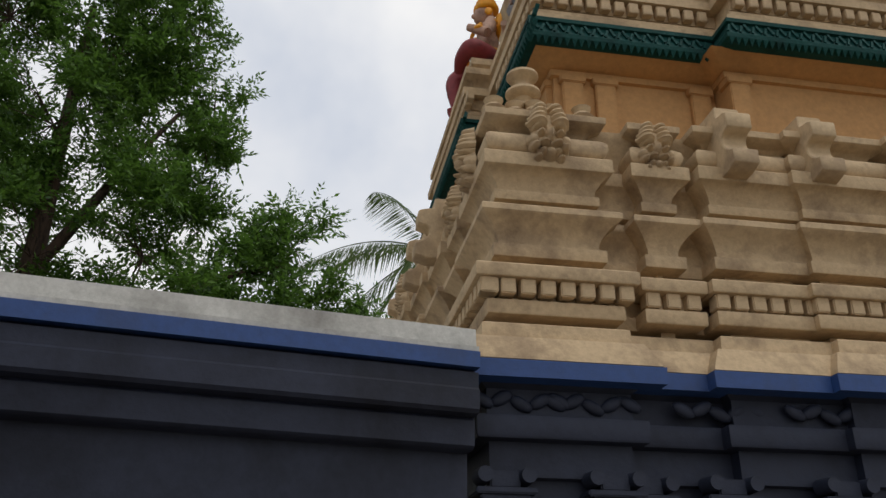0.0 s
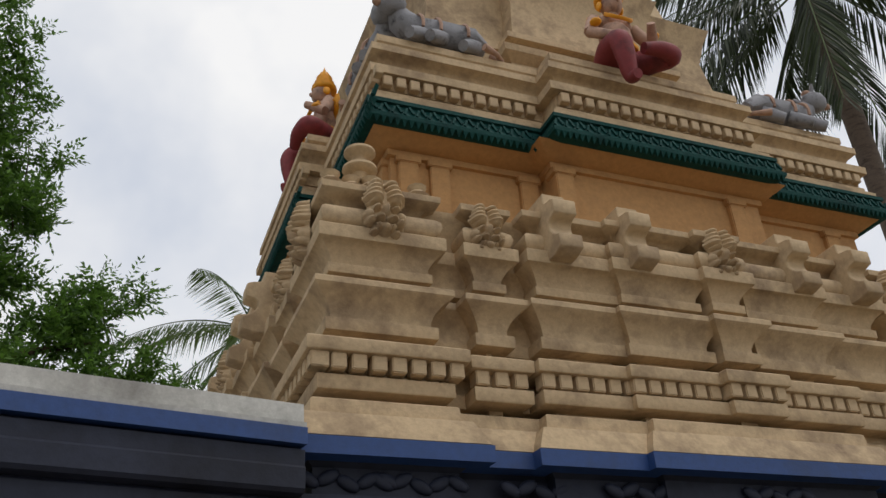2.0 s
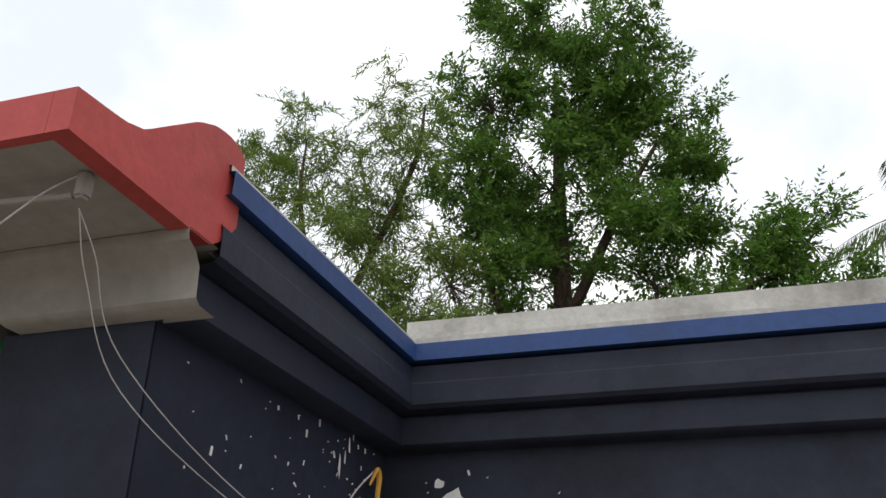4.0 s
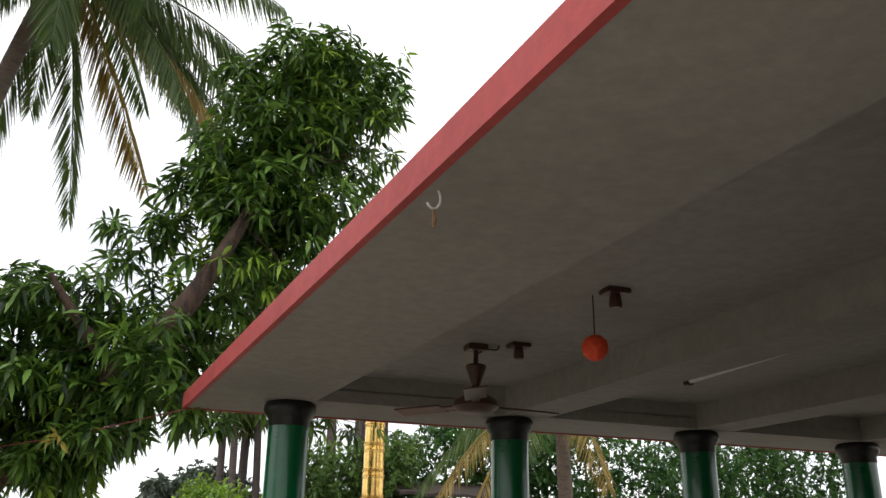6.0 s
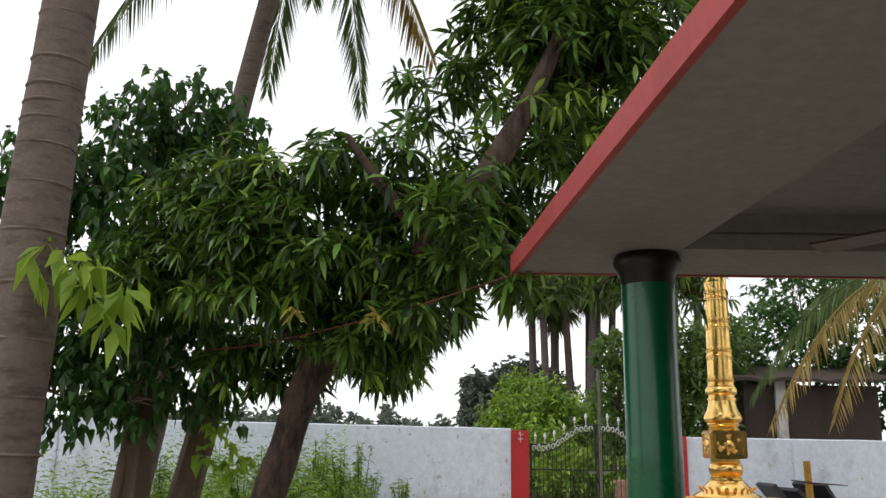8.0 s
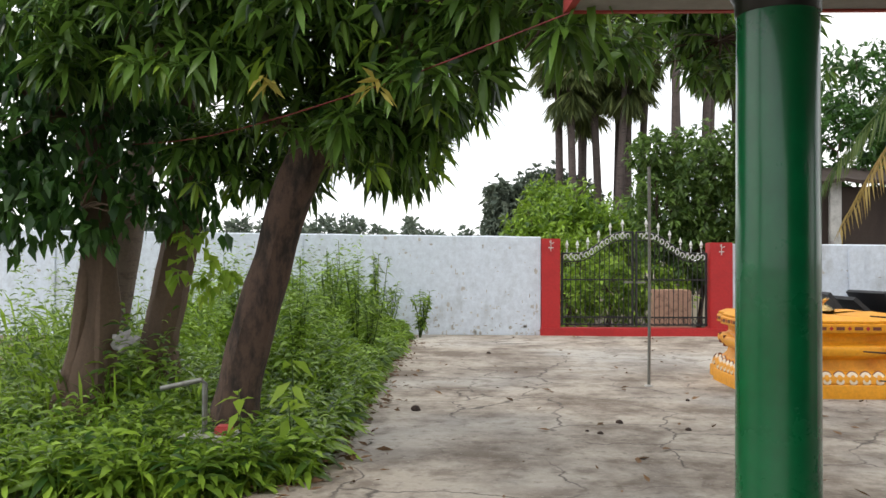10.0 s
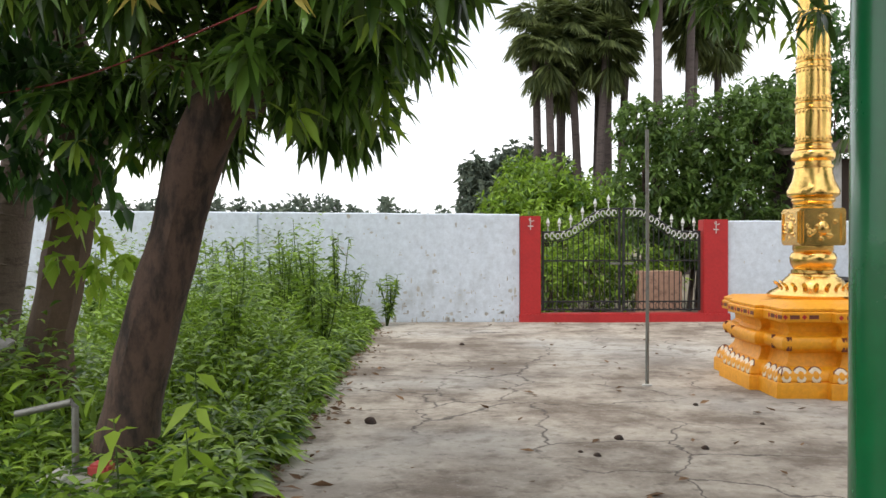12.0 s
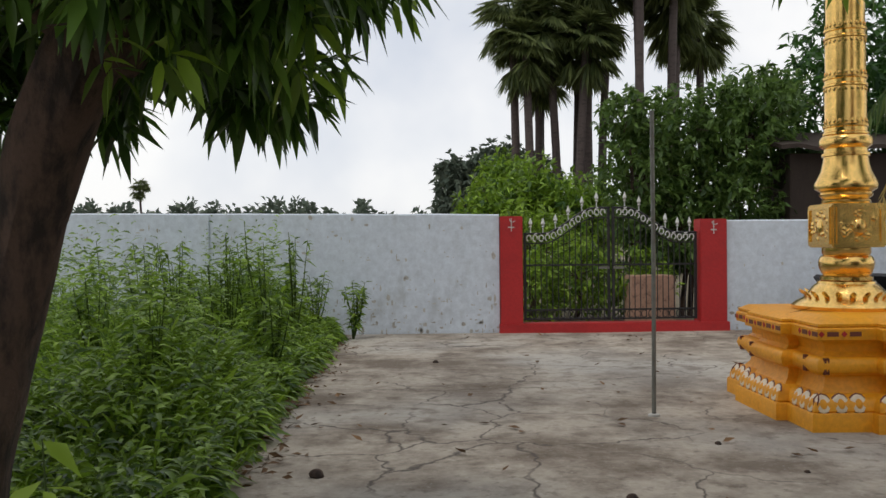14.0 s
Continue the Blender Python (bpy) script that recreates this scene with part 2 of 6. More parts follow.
def thing(name, label, category, group="", kind="", loc=(0, 0, 0), rz=0.0):
    ob = new(name)
    ob.location = loc
    ob.rotation_euler = (0, 0, radians(rz))
    return tagged(ob, label, category, group, kind)


def boxes(*bb, bevel=0.0):
    """A bmesh of boxes (x0, x1, y0, y1, z0, z1)."""
    bm = bmesh.new()
    for x0, x1, y0, y1, z0, z1 in bb:
        bmesh.ops.create_cube(bm, size=1.0, matrix=Matrix.LocRotScale(((x0 + x1) / 2, (y0 + y1) / 2, (z0 + z1) / 2), None, (abs(x1 - x0), abs(y1 - y0), abs(z1 - z0))))
    if bevel:
        bmesh.ops.bevel(bm, geom=bm.edges[:], offset=bevel, segments=2, affect='EDGES')
    return bm


def turned(profile, seg=32, cx=0.0, cy=0.0, bm=None):
    """A lathe: profile of (radius, z)."""
    bm = bm or bmesh.new()
    rings = []
    for r, z in profile:
        rings.append([bm.verts.new((cx + r * math.cos(a), cy + r * math.sin(a), z)) for a in np.arange(seg) * 2 * math.pi / seg])
    for a, b in zip(rings[:-1], rings[1:]):
        for i in range(seg):
            bm.faces.new((a[i], a[(i + 1) % seg], b[(i + 1) % seg], b[i]))
    bm.faces.new(rings[0][::-1])
    bm.faces.new(rings[-1])
    return bm


def tube(points, radii, seg=10, bm=None, lumps=0.0):
    """A tapered limb through points."""
    bm = bm or bmesh.new()
    pts = [Vector(p) for p in points]
    if np.isscalar(radii):
        radii = [radii] * len(pts)
    rings = []
    side = Vector((1, 0.1, 0.05))
    for i, p in enumerate(pts):
        d = (pts[min(i + 1, len(pts) - 1)] - pts[max(i - 1, 0)]).normalized()
        side = (side - d * side.dot(d)).normalized()
        up = d.cross(side)
        ring = []
        for k in range(seg):
            a = 2 * math.pi * k / seg
            r = radii[i] * (1 + lumps * noise.noise(p * 2.3 + Vector((math.cos(a), math.sin(a), 0)) * 1.2))
            ring.append(bm.verts.new(p + (side * math.cos(a) + up * math.sin(a)) * r))
        rings.append(ring)
    for a, b in zip(rings[:-1], rings[1:]):
        for i in range(seg):
            bm.faces.new((a[i], a[(i + 1) % seg], b[(i + 1) % seg], b[i]))
    bm.faces.new(rings[0][::-1])
    bm.faces.new(rings[-1])
    return bm


def smooth_path(pts, n=6):
    """Catmull-Rom through the given points."""
    P = [Vector(p) for p in pts]
    P = [2 * P[0] - P[1]] + P + [2 * P[-1] - P[-2]]
    out = []
    for i in range(1, len(P) - 2):
        for k in range(n):
            t = k / n
            a, b, c, d = P[i - 1], P[i], P[i + 1], P[i + 2]
            out.append(0.5 * ((2 * b) + (c - a) * t + (2 * a - 5 * b + 4 * c - d) * t * t + (3 * b - a - 3 * c + d) * t ** 3))
    return out + [P[-2]]


def lerp_list(vals, n):
    return list(np.interp(np.linspace(0, len(vals) - 1, n), range(len(vals)), vals))


rng = np.random.default_rng(7)


def unit(v):
    return v / np.maximum(np.linalg.norm(v, axis=-1, keepdims=True), 1e-9)


def leaves_mesh(name, pos, way, length, width, droop=0.25, wide_at=0.45):
    """One mesh of many folded leaves: five corners and four faces each."""
    n = len(pos)
    way = unit(way)
    side = unit(np.cross(way, np.array([0, 0, 1.0]) + rng.normal(0, 0.55, (n, 3))))
    nrm = np.cross(side, way)
    L, W = length[:, None], width[:, None]
    sag = np.array([0, 0, -1.0]) * L * droop
    mid = pos + way * L * wide_at + sag * 0.25
    v = np.stack([pos, mid + side * W / 2 + nrm * W * 0.18, mid, mid - side * W / 2 + nrm * W * 0.18, pos + way * L + sag], 1).reshape(-1, 3)
    f = np.array([[0, 2, 1], [0, 3, 2], [1, 2, 4], [2, 3, 4]])
    faces = (f[None] + 5 * np.arange(n)[:, None, None]).reshape(-1, 3)
    return mesh_from(name, v, faces)


def lancet_mesh(name, pos, way, length, width, droop=0.25):
    """Long arched leaves with a folded midrib: eight corners and eight faces each."""
    n = len(pos)
    way = unit(way)
    side = unit(np.cross(way, np.array([0, 0, 1.0]) + rng.normal(0, 0.35, (n, 3))))
    nrm = np.cross(side, way)
    L, W = length[:, None], width[:, None]
    sag = np.array([0, 0, -1.0]) * L * droop
    rows = [pos]
    for at, wd in ((0.28, 0.42), (0.62, 0.46)):
        mid = pos + way * L * at + sag * at * at
        rows += [mid + side * W * wd + nrm * W * 0.16, mid, mid - side * W * wd + nrm * W * 0.16]
    v = np.stack(rows + [pos + way * L + sag], 1).reshape(-1, 3)
    f = np.array([[0, 2, 1], [0, 3, 2], [1, 2, 4], [2, 5, 4], [2, 3, 5], [3, 6, 5], [4, 5, 7], [5, 6, 7]])
    faces = (f[None] + 8 * np.arange(n)[:, None, None]).reshape(-1, 3)
    return mesh_from(name, v, faces)


def mesh_from(name, v, faces):
    me = bpy.data.meshes.new(name)
    me.vertices.add(len(v))
    me.vertices.foreach_set("co", v.astype(np.float32).ravel())
    me.loops.add(faces.size)
    me.loops.foreach_set("vertex_index", faces.astype(np.int32).ravel())
    me.polygons.add(len(faces))
    me.polygons.foreach_set("loop_start", np.arange(0, faces.size, 3, dtype=np.int32))
    me.update(calc_edges=True)
    return me


def leaf_part(name, me, material, parent=None, label=""):
    me.materials.append(M[material])
    ob = new(name, me)
    if parent:
        ob.parent = parent
    ob["kind"] = "stuff"
    if label:
        ob["label"] = label
    return ob


def blob_points(blobs, count, shell=0.55):
    """Points spread in ellipsoids (x, y, z, rx, ry, rz), denser to the outside."""
    B = np.array(blobs, float)
    w = B[:, 3] * B[:, 4] + B[:, 4] * B[:, 5] + B[:, 3] * B[:, 5]
    pick = rng.choice(len(B), count, p=w / w.sum())
    d = unit(rng.normal(size=(count, 3)))
    r = (shell + (1 - shell) * rng.random(count)) ** 0.8 * (1 + rng.normal(0, 0.1, count))
    return B[pick, :3] + d * r[:, None] * B[pick, 3:], d


def whorls(blobs, count, per, length, width, material, name, parent, shell=0.55, droop=0.3, out=0.7, down=-0.3, wide_at=0.45, label=""):
    """Leaves in rosettes on twig ends."""
    tip, d = blob_points(blobs, count, shell)
    axis = unit(d * out + rng.normal(0, 0.5, d.shape) + np.array([0, 0, 0.1]))
    pos = np.repeat(tip, per, 0) + rng.normal(0, 0.02, (count * per, 3))
    ax = np.repeat(axis, per, 0)
    way = unit(ax * 0.55 + unit(rng.normal(size=ax.shape)) * 0.9 + np.array([0, 0, down]))
    n = len(pos)
    L = length * rng.uniform(0.65, 1.15, n)
    me = leaves_mesh(name, pos, way, L, width * rng.uniform(0.8, 1.15, n) * L / length, droop, wide_at)
    return leaf_part(name, me, material, parent, label)


def clumps(blobs, each, size):
    """Smaller uneven clumps gathered on each rough crown lobe, with gaps between them."""
    out = []
    for b in blobs:
        d = unit(rng.normal(size=(each, 3)))
        r = rng.uniform(0.45, 1.0, each)
        for k in range(each):
            q = size * rng.uniform(0.7, 1.25)
            out.append((*(np.array(b[:3]) + d[k] * r[k] * np.array(b[3:])), b[3] * q, b[4] * q, b[5] * q * 0.8))
    return out


def rosettes(blobs, count, per, length, width, material, name, parent, shell=0.45, down=-0.35, droop=0.3, label=""):
    """Star-shaped rosettes of long leaves round twig ends."""
    tip, d = blob_points(blobs, count, shell)
    axis = unit(d * 0.8 + rng.normal(0, 0.35, d.shape) + np.array([0, 0, 0.35]))
    s = unit(np.cross(axis, rng.normal(size=axis.shape)))
    u = np.cross(axis, s)
    turn = (np.arange(per) * 2.4)[None, :] + rng.random((count, 1)) * 6.28 + rng.normal(0, 0.15, (count, per))
    lift = np.linspace(0.75, -0.1, per)[None, :, None] + rng.normal(0, 0.1, (count, per, 1))
    way = (s[:, None] * np.cos(turn)[..., None] + u[:, None] * np.sin(turn)[..., None]) + axis[:, None] * lift + np.array([0, 0, down])
    pos = tip[:, None] + axis[:, None] * (np.linspace(0.0, -0.07, per)[None, :, None]) + rng.normal(0, 0.006, (count, per, 3))
    size = rng.uniform(0.8, 1.15, (count, 1)) * rng.uniform(0.75, 1.1, (count, per))
    me = lancet_mesh(name, pos.reshape(-1, 3), way.reshape(-1, 3), (length * size).ravel(), (width * size).ravel(), droop)
    return leaf_part(name, me, material, parent, label)


def sprays(blobs, count, per, reach, length, width, material, name, parent, shell=0.3, up=0.5, sag=0.15, label=""):
    """Leafy shoots: leaves in two rows along curved twigs that point out of the crown."""
    base, d = blob_points(blobs, count, shell)
    axis = unit(d * 0.8 + rng.normal(0, 0.4, d.shape) + np.array([0, 0, up]))
    side = unit(np.cross(axis, np.array([0, 0, 1.0]) + rng.normal(0, 0.5, d.shape)))
    ln = (reach * rng.uniform(0.6, 1.3, count))[:, None, None]
    t = np.linspace(-0.45, 0.55, per)[None, :, None]
    pos = base[:, None] + axis[:, None] * t * ln + np.array([0, 0, -1.0]) * sag * ln * (t + 0.45) ** 2
    sg = np.where(np.arange(per) % 2, 1.0, -1.0)[None, :, None]
    way = axis[:, None] * 0.75 + side[:, None] * sg * 0.8 + rng.normal(0, 0.28, (count, per, 3))
    way[:, -1] = axis
    n = count * per
    size = rng.uniform(0.75, 1.15, n)
    me = leaves_mesh(name, pos.reshape(-1, 3), way.reshape(-1, 3), length * size, width * size, 0.2, 0.42)
    return leaf_part(name, me, material, parent, label)


# ---------------------------------------------------------------- ground and yard
def structure(ob, label, category):
    return tagged(ob, label, category, kind="structure")


def sheet(name, x0, x1, y0, y1, z, nx, ny, wave=0.0, edge=None):
    bm = bmesh.new()
    grid = [[None] * (ny + 1) for _ in range(nx + 1)]
    for i in range(nx + 1):
        for j in range(ny + 1):
            y = y0 + (y1 - y0) * j / ny
            left = edge(y) if edge else x0
            x = left + (x1 - left) * i / nx
            grid[i][j] = bm.verts.new((x, y, z + wave * noise.noise(Vector((x * 0.6, y * 0.6, 3)))))
    for i in range(nx):
        for j in range(ny):
            bm.faces.new((grid[i][j], grid[i + 1][j], grid[i + 1][j + 1], grid[i][j + 1]))
    return bm


structure(part("ground", sheet("ground", -600, 600, -300, 900, -0.06, 8, 8), "earth"), "bare brown earth reaching out past the compound", "ground")


def yard_edge(y):
    """The overgrown west edge of the paving."""
    if y < 8:
        return -2.6
    base = -1.20 - 0.012 * (y - 10) if y > 9.5 else -1.2 - 0.9 * (9.5 - y)
    return base + 0.10 * noise.noise(Vector((0, y * 0.9, 0))) + 0.05 * noise.noise(Vector((5, y * 3.1, 0)))


structure(part("yard_pavement", sheet("yard", -3, 13, -6, 20.84, 0.0, 40, 90, 0.012, yard_edge), "yard"), "cracked, stained grey concrete yard with dead leaves", "pavement")

# ---------------------------------------------------------------- compound wall, gate piers and threshold
WY = 20.86


def wall_run(name, x0, x1, h0, h1, label):
    bm = bmesh.new()
    n = max(2, int(abs(x1 - x0) / 0.5))
    rows = []
    for i in range(n + 1):
        x = x0 + (x1 - x0) * i / n
        h = h0 + (h1 - h0) * i / n + 0.012 * noise.noise(Vector((x * 1.3, 0, 0)))
        rows.append([bm.verts.new(p) for p in ((x, WY, -0.1), (x, WY, h - 0.02), (x, WY + 0.02, h), (x, WY + 0.20, h), (x, WY + 0.22, h - 0.02), (x, WY + 0.22, -0.1))])
    for a, b in zip(rows[:-1], rows[1:]):
        for k in range(5):
            bm.faces.new((a[k], b[k], b[k + 1], a[k + 1]))
    bm.faces.new(rows[0])
    bm.faces.new(rows[-1])
    return structure(part(name, bm, "wash"), label, "wall")


wall_left = wall_run("compound_wall_west", -16.0, 1.41, 2.13, 1.95, "peeling bluish-white limewashed compound wall beside the gate")
wall_right = wall_run("compound_wall_east", 5.17, 16.0, 1.82, 1.78, "bluish-white limewashed compound wall behind the flagstaff")
for x, w in ((7.42, 0.3), (11.0, 0.3)):
    part("pilaster", boxes((x, x + w, WY - 0.05, WY - 0.002, -0.05, 1.74), bevel=0.01), "wash", wall_right)
for x in (-3.6, -8.6):
    part("pilaster", boxes((x, x + 0.28, WY - 0.035, WY - 0.002, -0.05, 1.98), bevel=0.01), "wash", wall_left)


def grime(parent, runs, seed):
    """Small dark spots where the limewash has peeled."""
    r = random.Random(seed)
    bm = bmesh.new()
    for x0, x1, z0, z1, n in runs:
        for _ in range(n):
            x, z = x0 + (x1 - x0) * r.random(), z0 + (z1 - z0) * r.random() ** 1.6
            w, h = 0.01 + 0.045 * r.random() ** 3, 0.01 + 0.06 * r.random() ** 3
            vs = [bm.verts.new((x + w * math.cos(a) * r.uniform(0.6, 1.1), WY - 0.003, z + h * math.sin(a) * r.uniform(0.6, 1.1))) for a in np.arange(7) * 2 * math.pi / 7]
            bm.faces.new(vs)
    part("peeled_spots", bm, "cement", parent, "grey spots of peeled limewash", smooth=False)["kind"] = "stuff"


grime(wall_left, ((-9, 1.38, 0.03, 0.55, 260), (-9, 1.38, 1.2, 1.92, 110), (-1.6, 1.38, 0.03, 1.0, 70)), 1)
grime(wall_right, ((5.2, 12, 0.03, 0.5, 90), (5.2, 12, 1.0, 1.7, 30)), 2)


def gate_pier(x0, x1, h):
    t = thing("gate_pier", "red-painted masonry gate pier with a hand-drawn white mark", "gate pier", "gate piers", "structure", ((x0 + x1) / 2, WY + 0.1, 0))
    w = (x1 - x0) / 2
    part("shaft", boxes((-w, w, -0.17, 0.19, -0.05, h), bevel=0.012), "red", t)
    bm = boxes((-0.008, 0.006, -0.176, -0.172, h - 0.25, h - 0.03), (-0.05, 0.05, -0.176, -0.172, h - 0.19, h - 0.172))
    for k in range(7):
        a = math.pi * (0.1 + 0.8 * k / 6) + 0.4
        bmesh.ops.create_cube(bm, size=1, matrix=Matrix.LocRotScale((0.02 + 0.045 * math.cos(a), -0.174, h - 0.055 - 0.04 * math.sin(a)), None, (0.016, 0.004, 0.014)))
    part("chalk_mark", bm, "silver", t, "smeared whitish chalk mark", smooth=False)
    return t


gate_pier(1.42, 1.79, 1.91)
gate_pier(4.72, 5.16, 1.84)
structure(part("gate_threshold", boxes((1.40, 5.19, WY - 0.12, WY + 0.22, -0.05, 0.15), bevel=0.015), "red"), "low red-painted kerb across the gateway", "threshold")


def gate_top(s):
    """Height of the top rail at s from hinge (0) to meeting stile (1)."""
    k = max(0.0, min(1.0, (s - 0.22) / 0.62))
    return 1.62 + 0.42 * (k * k * (3 - 2 * k))


def gate_leaf(x_hinge, x_meet, turn):
    t = thing("iron_gate_leaf", "closed black wrought-iron gate leaf with silver spear tips and lettering strip", "gate", "gate leaves", "", (x_hinge, WY + 0.06, 0.17), turn)
    L = abs(x_meet - x_hinge)
    sg = 1 if x_meet > x_hinge else -1
    X = lambda s: sg * s * L
    z0 = 0.02
    for s in (0.012, 0.988):
        part("stile", boxes((X(s) - 0.022, X(s) + 0.022, -0.02, 0.02, z0, gate_top(s) - 0.15), bevel=0.004), "iron", t)
    for z in (z0 + 0.02, z0 + 0.17, 0.93):
        part("rail", boxes((min(0, X(1)), max(0, X(1)), -0.014, 0.014, z - 0.014, z + 0.014), bevel=0.003), "iron", t)
    for off, r in ((-0.17, 0.018), (-0.33, 0.011)):
        part("curved_rail", tube([(X(k / 24), 0, gate_top(k / 24) + off) for k in range(25)], r, 8), "iron", t)
    n = 15
    for k in range(1, n):
        s = k / n
        part("bar", tube([(X(s), 0, z0), (X(s), 0, gate_top(s) - 0.33)], 0.0085, 6), "iron", t)
    for k in range(12):
        cx = X((k + 0.5) / 12)
        part("scroll", tube([(cx + 0.045 * math.cos(a), 0, z0 + 0.095 + 0.06 * math.sin(a)) for a in np.linspace(0.3, 5.6, 12)], 0.007, 5), "iron", t)
    # cut-out lettering: a strip of rounded, unreadable signs
    m = 13
    for k in range(m):
        s = 0.06 + 0.86 * k / (m - 1)
        cz = gate_top(s) - 0.245
        w = 0.037
        bm = tube([(X(s) + sg * w * math.cos(a), -0.02, cz + 0.05 * math.sin(a)) for a in np.linspace(-0.4, 4.4 + 0.6 * (k % 3), 11)], 0.0105, 5)
        if k % 2:
            tube([(X(s) - 0.02, -0.02, cz + 0.065), (X(s) + 0.03, -0.02, cz + 0.075)], 0.009, 5, bm)
        part("letter", bm, "silver", t, "silver unreadable letter" if k == 0 else "")
    for k, s in enumerate((0.08, 0.225, 0.37, 0.52, 0.68, 0.85)):
        z = gate_top(s) - 0.17
        bm = tube([(X(s), 0, z), (X(s), 0, z + 0.14)], 0.009, 6)
        turned([(0.008, z + 0.10), (0.03, z + 0.115), (0.012, z + 0.13), (0.036, z + 0.165), (0.022, z + 0.21), (0.003, z + 0.26)], 8, X(s), 0, bm)
        part("spear_tip", bm, "silver", t, "silver-painted spear tip" if k == 0 else "")
    part("latch", boxes((X(0.93) - 0.09, X(0.93) + 0.09, -0.045, -0.016, 0.86, 0.9), bevel=0.004), "steel", t)
    return t


gate_leaf(1.82, 3.245, 0.0)
gate_leaf(4.69, 3.275, 2.2)


# ---------------------------------------------------------------- temple: dark wall of the antechamber
XW, YR, ZB = 2.08, 1.14, 2.47
TURN = 4.9
# the hall and temple were laid out in a unit of 1/K metre about the point where the eye leaves the hall
K = 1.54
UNIT = Matrix.Translation((-0.064, 2.866, 1.5)) @ Matrix.Scale(K, 4) @ Matrix.Translation((0.064, -2.866, -1.5))
TEMPLE = UNIT @ pose(0.726, 1.14, 0, 0, 0, TURN) @ pose(-0.28, -1.14, 0)  # the temple stands a little askew to the gate wall


def in_hall(ob):
    ob.matrix_world = UNIT @ ob.matrix_basis
    return ob


def placed(ob):
    ob.matrix_world = TEMPLE @ ob.matrix_basis
    return ob


def placed_part(*a, **k):
    return placed(part(*a, **k))


def wall_profile():
    """Section of the wall head: outward reach and height, from the blue band down."""
    return [(-0.02, -0.05), (-0.02, ZB - 0.300), (0.045, ZB - 0.295), (0.060, ZB - 0.283), (0.062, ZB - 0.190), (0.052, ZB - 0.178), (0.105, ZB - 0.172),
            (0.118, ZB - 0.158), (0.118, ZB - 0.085), (0.108, ZB - 0.075), (0.108, ZB - 0.016), (0.07, ZB - 0.010), (0.07, ZB)]


def mitred(path, profile, closed=False):
    """Sweeps a section (outward, z) along a flat path of (x, y); outward lies to the left of the path."""
    bm = bmesh.new()
    rings = []
    n = len(path)
    for i, (x, y) in enumerate(path):
        def nrm(a, b):
            dx, dy = b[0] - a[0], b[1] - a[1]
            l = math.hypot(dx, dy)
            return Vector((-dy / l, dx / l))
        n1 = nrm(path[i - 1], path[i]) if i or closed else nrm(path[0], path[1])
        n2 = nrm(path[i], path[(i + 1) % n]) if i < n - 1 or closed else n1
        m = (n1 + n2) / (1 + n1.dot(n2))
        rings.append([bm.verts.new((x + m.x * o, y + m.y * o, z)) for o, z in profile])
    pairs = list(zip(rings[:-1], rings[1:])) + ([(rings[-1], rings[0])] if closed else [])
    for a, b in pairs:
        for k in range(len(profile) - 1):
            bm.faces.new((a[k], b[k], b[k + 1], a[k + 1]))
    return bm


# outline of the wall: from the hall's corner, in to the recess, along to the tower
WALLP = [(0.78, YR + 0.46), (0.78, YR + 0.11), (XW + 0.078, YR + 0.075), (XW + 0.098, -1.03)]
navy_wall = structure(placed_part("temple_wall", mitred([(p[0], p[1]) for p in WALLP][1:][::-1], wall_profile()), "navy"), "dark navy painted temple wall with stepped cornice and paint flakes", "wall")
band = structure(placed_part("blue_band", mitred([WALLP[3], WALLP[2], WALLP[1]], [(0.05, ZB), (0.128, ZB), (0.13, ZB + 0.062), (0.0, ZB + 0.066)]), "blue"), "bright blue painted edge along the temple wall top", "trim")
structure(placed_part("parapet_lip", mitred([(XW + 0.06, YR + 0.075), WALLP[1]], [(0.118, ZB + 0.066), (0.118, ZB + 0.08), (0.10, ZB + 0.088), (-0.25, ZB + 0.088)]), "cement"), "thin worn cement lip over the blue band", "parapet")
structure(placed_part("parapet_cap", mitred([WALLP[3], (XW + 0.078, YR + 0.0)], [(0.118, ZB + 0.066), (0.118, ZB + 0.085), (0.09, ZB + 0.09), (0.085, ZB + 0.165), (-0.25, ZB + 0.17)]), "cement"), "bare weathered cement parapet above the blue band", "parapet")
# the rest of the shell behind: solid core and the pier that carries the slab
structure(placed_part("temple_core", boxes((XW + 0.16, 5.4, -1.0, YR + 0.2, -0.05, ZB + 0.05)), "cement"), "plain cement roof of the temple antechamber", "roof")
structure(placed_part("hall_end_wall", boxes((0.90, 5.4, YR + 0.17, YR + 0.40, -0.05, 2.30)), "navy"), "dark navy end wall of the pillared hall", "wall")


# ---------------------------------------------------------------- pillared hall: slab with coffers, fascia, columns
XS, Y0, Y1, ZS = 0.28, 1.16, 6.36, 2.33
SKEW = math.tan(radians(TURN))
COLX = (0.83, 2.17, 3.51, 4.85)
XE = 5.6


def front_askew(bm):
    """The front edge lies parallel to the gate wall."""
    for v in bm.verts:
        if v.co.y > 5:
            v.co.y -= (v.co.x - XS) * SKEW


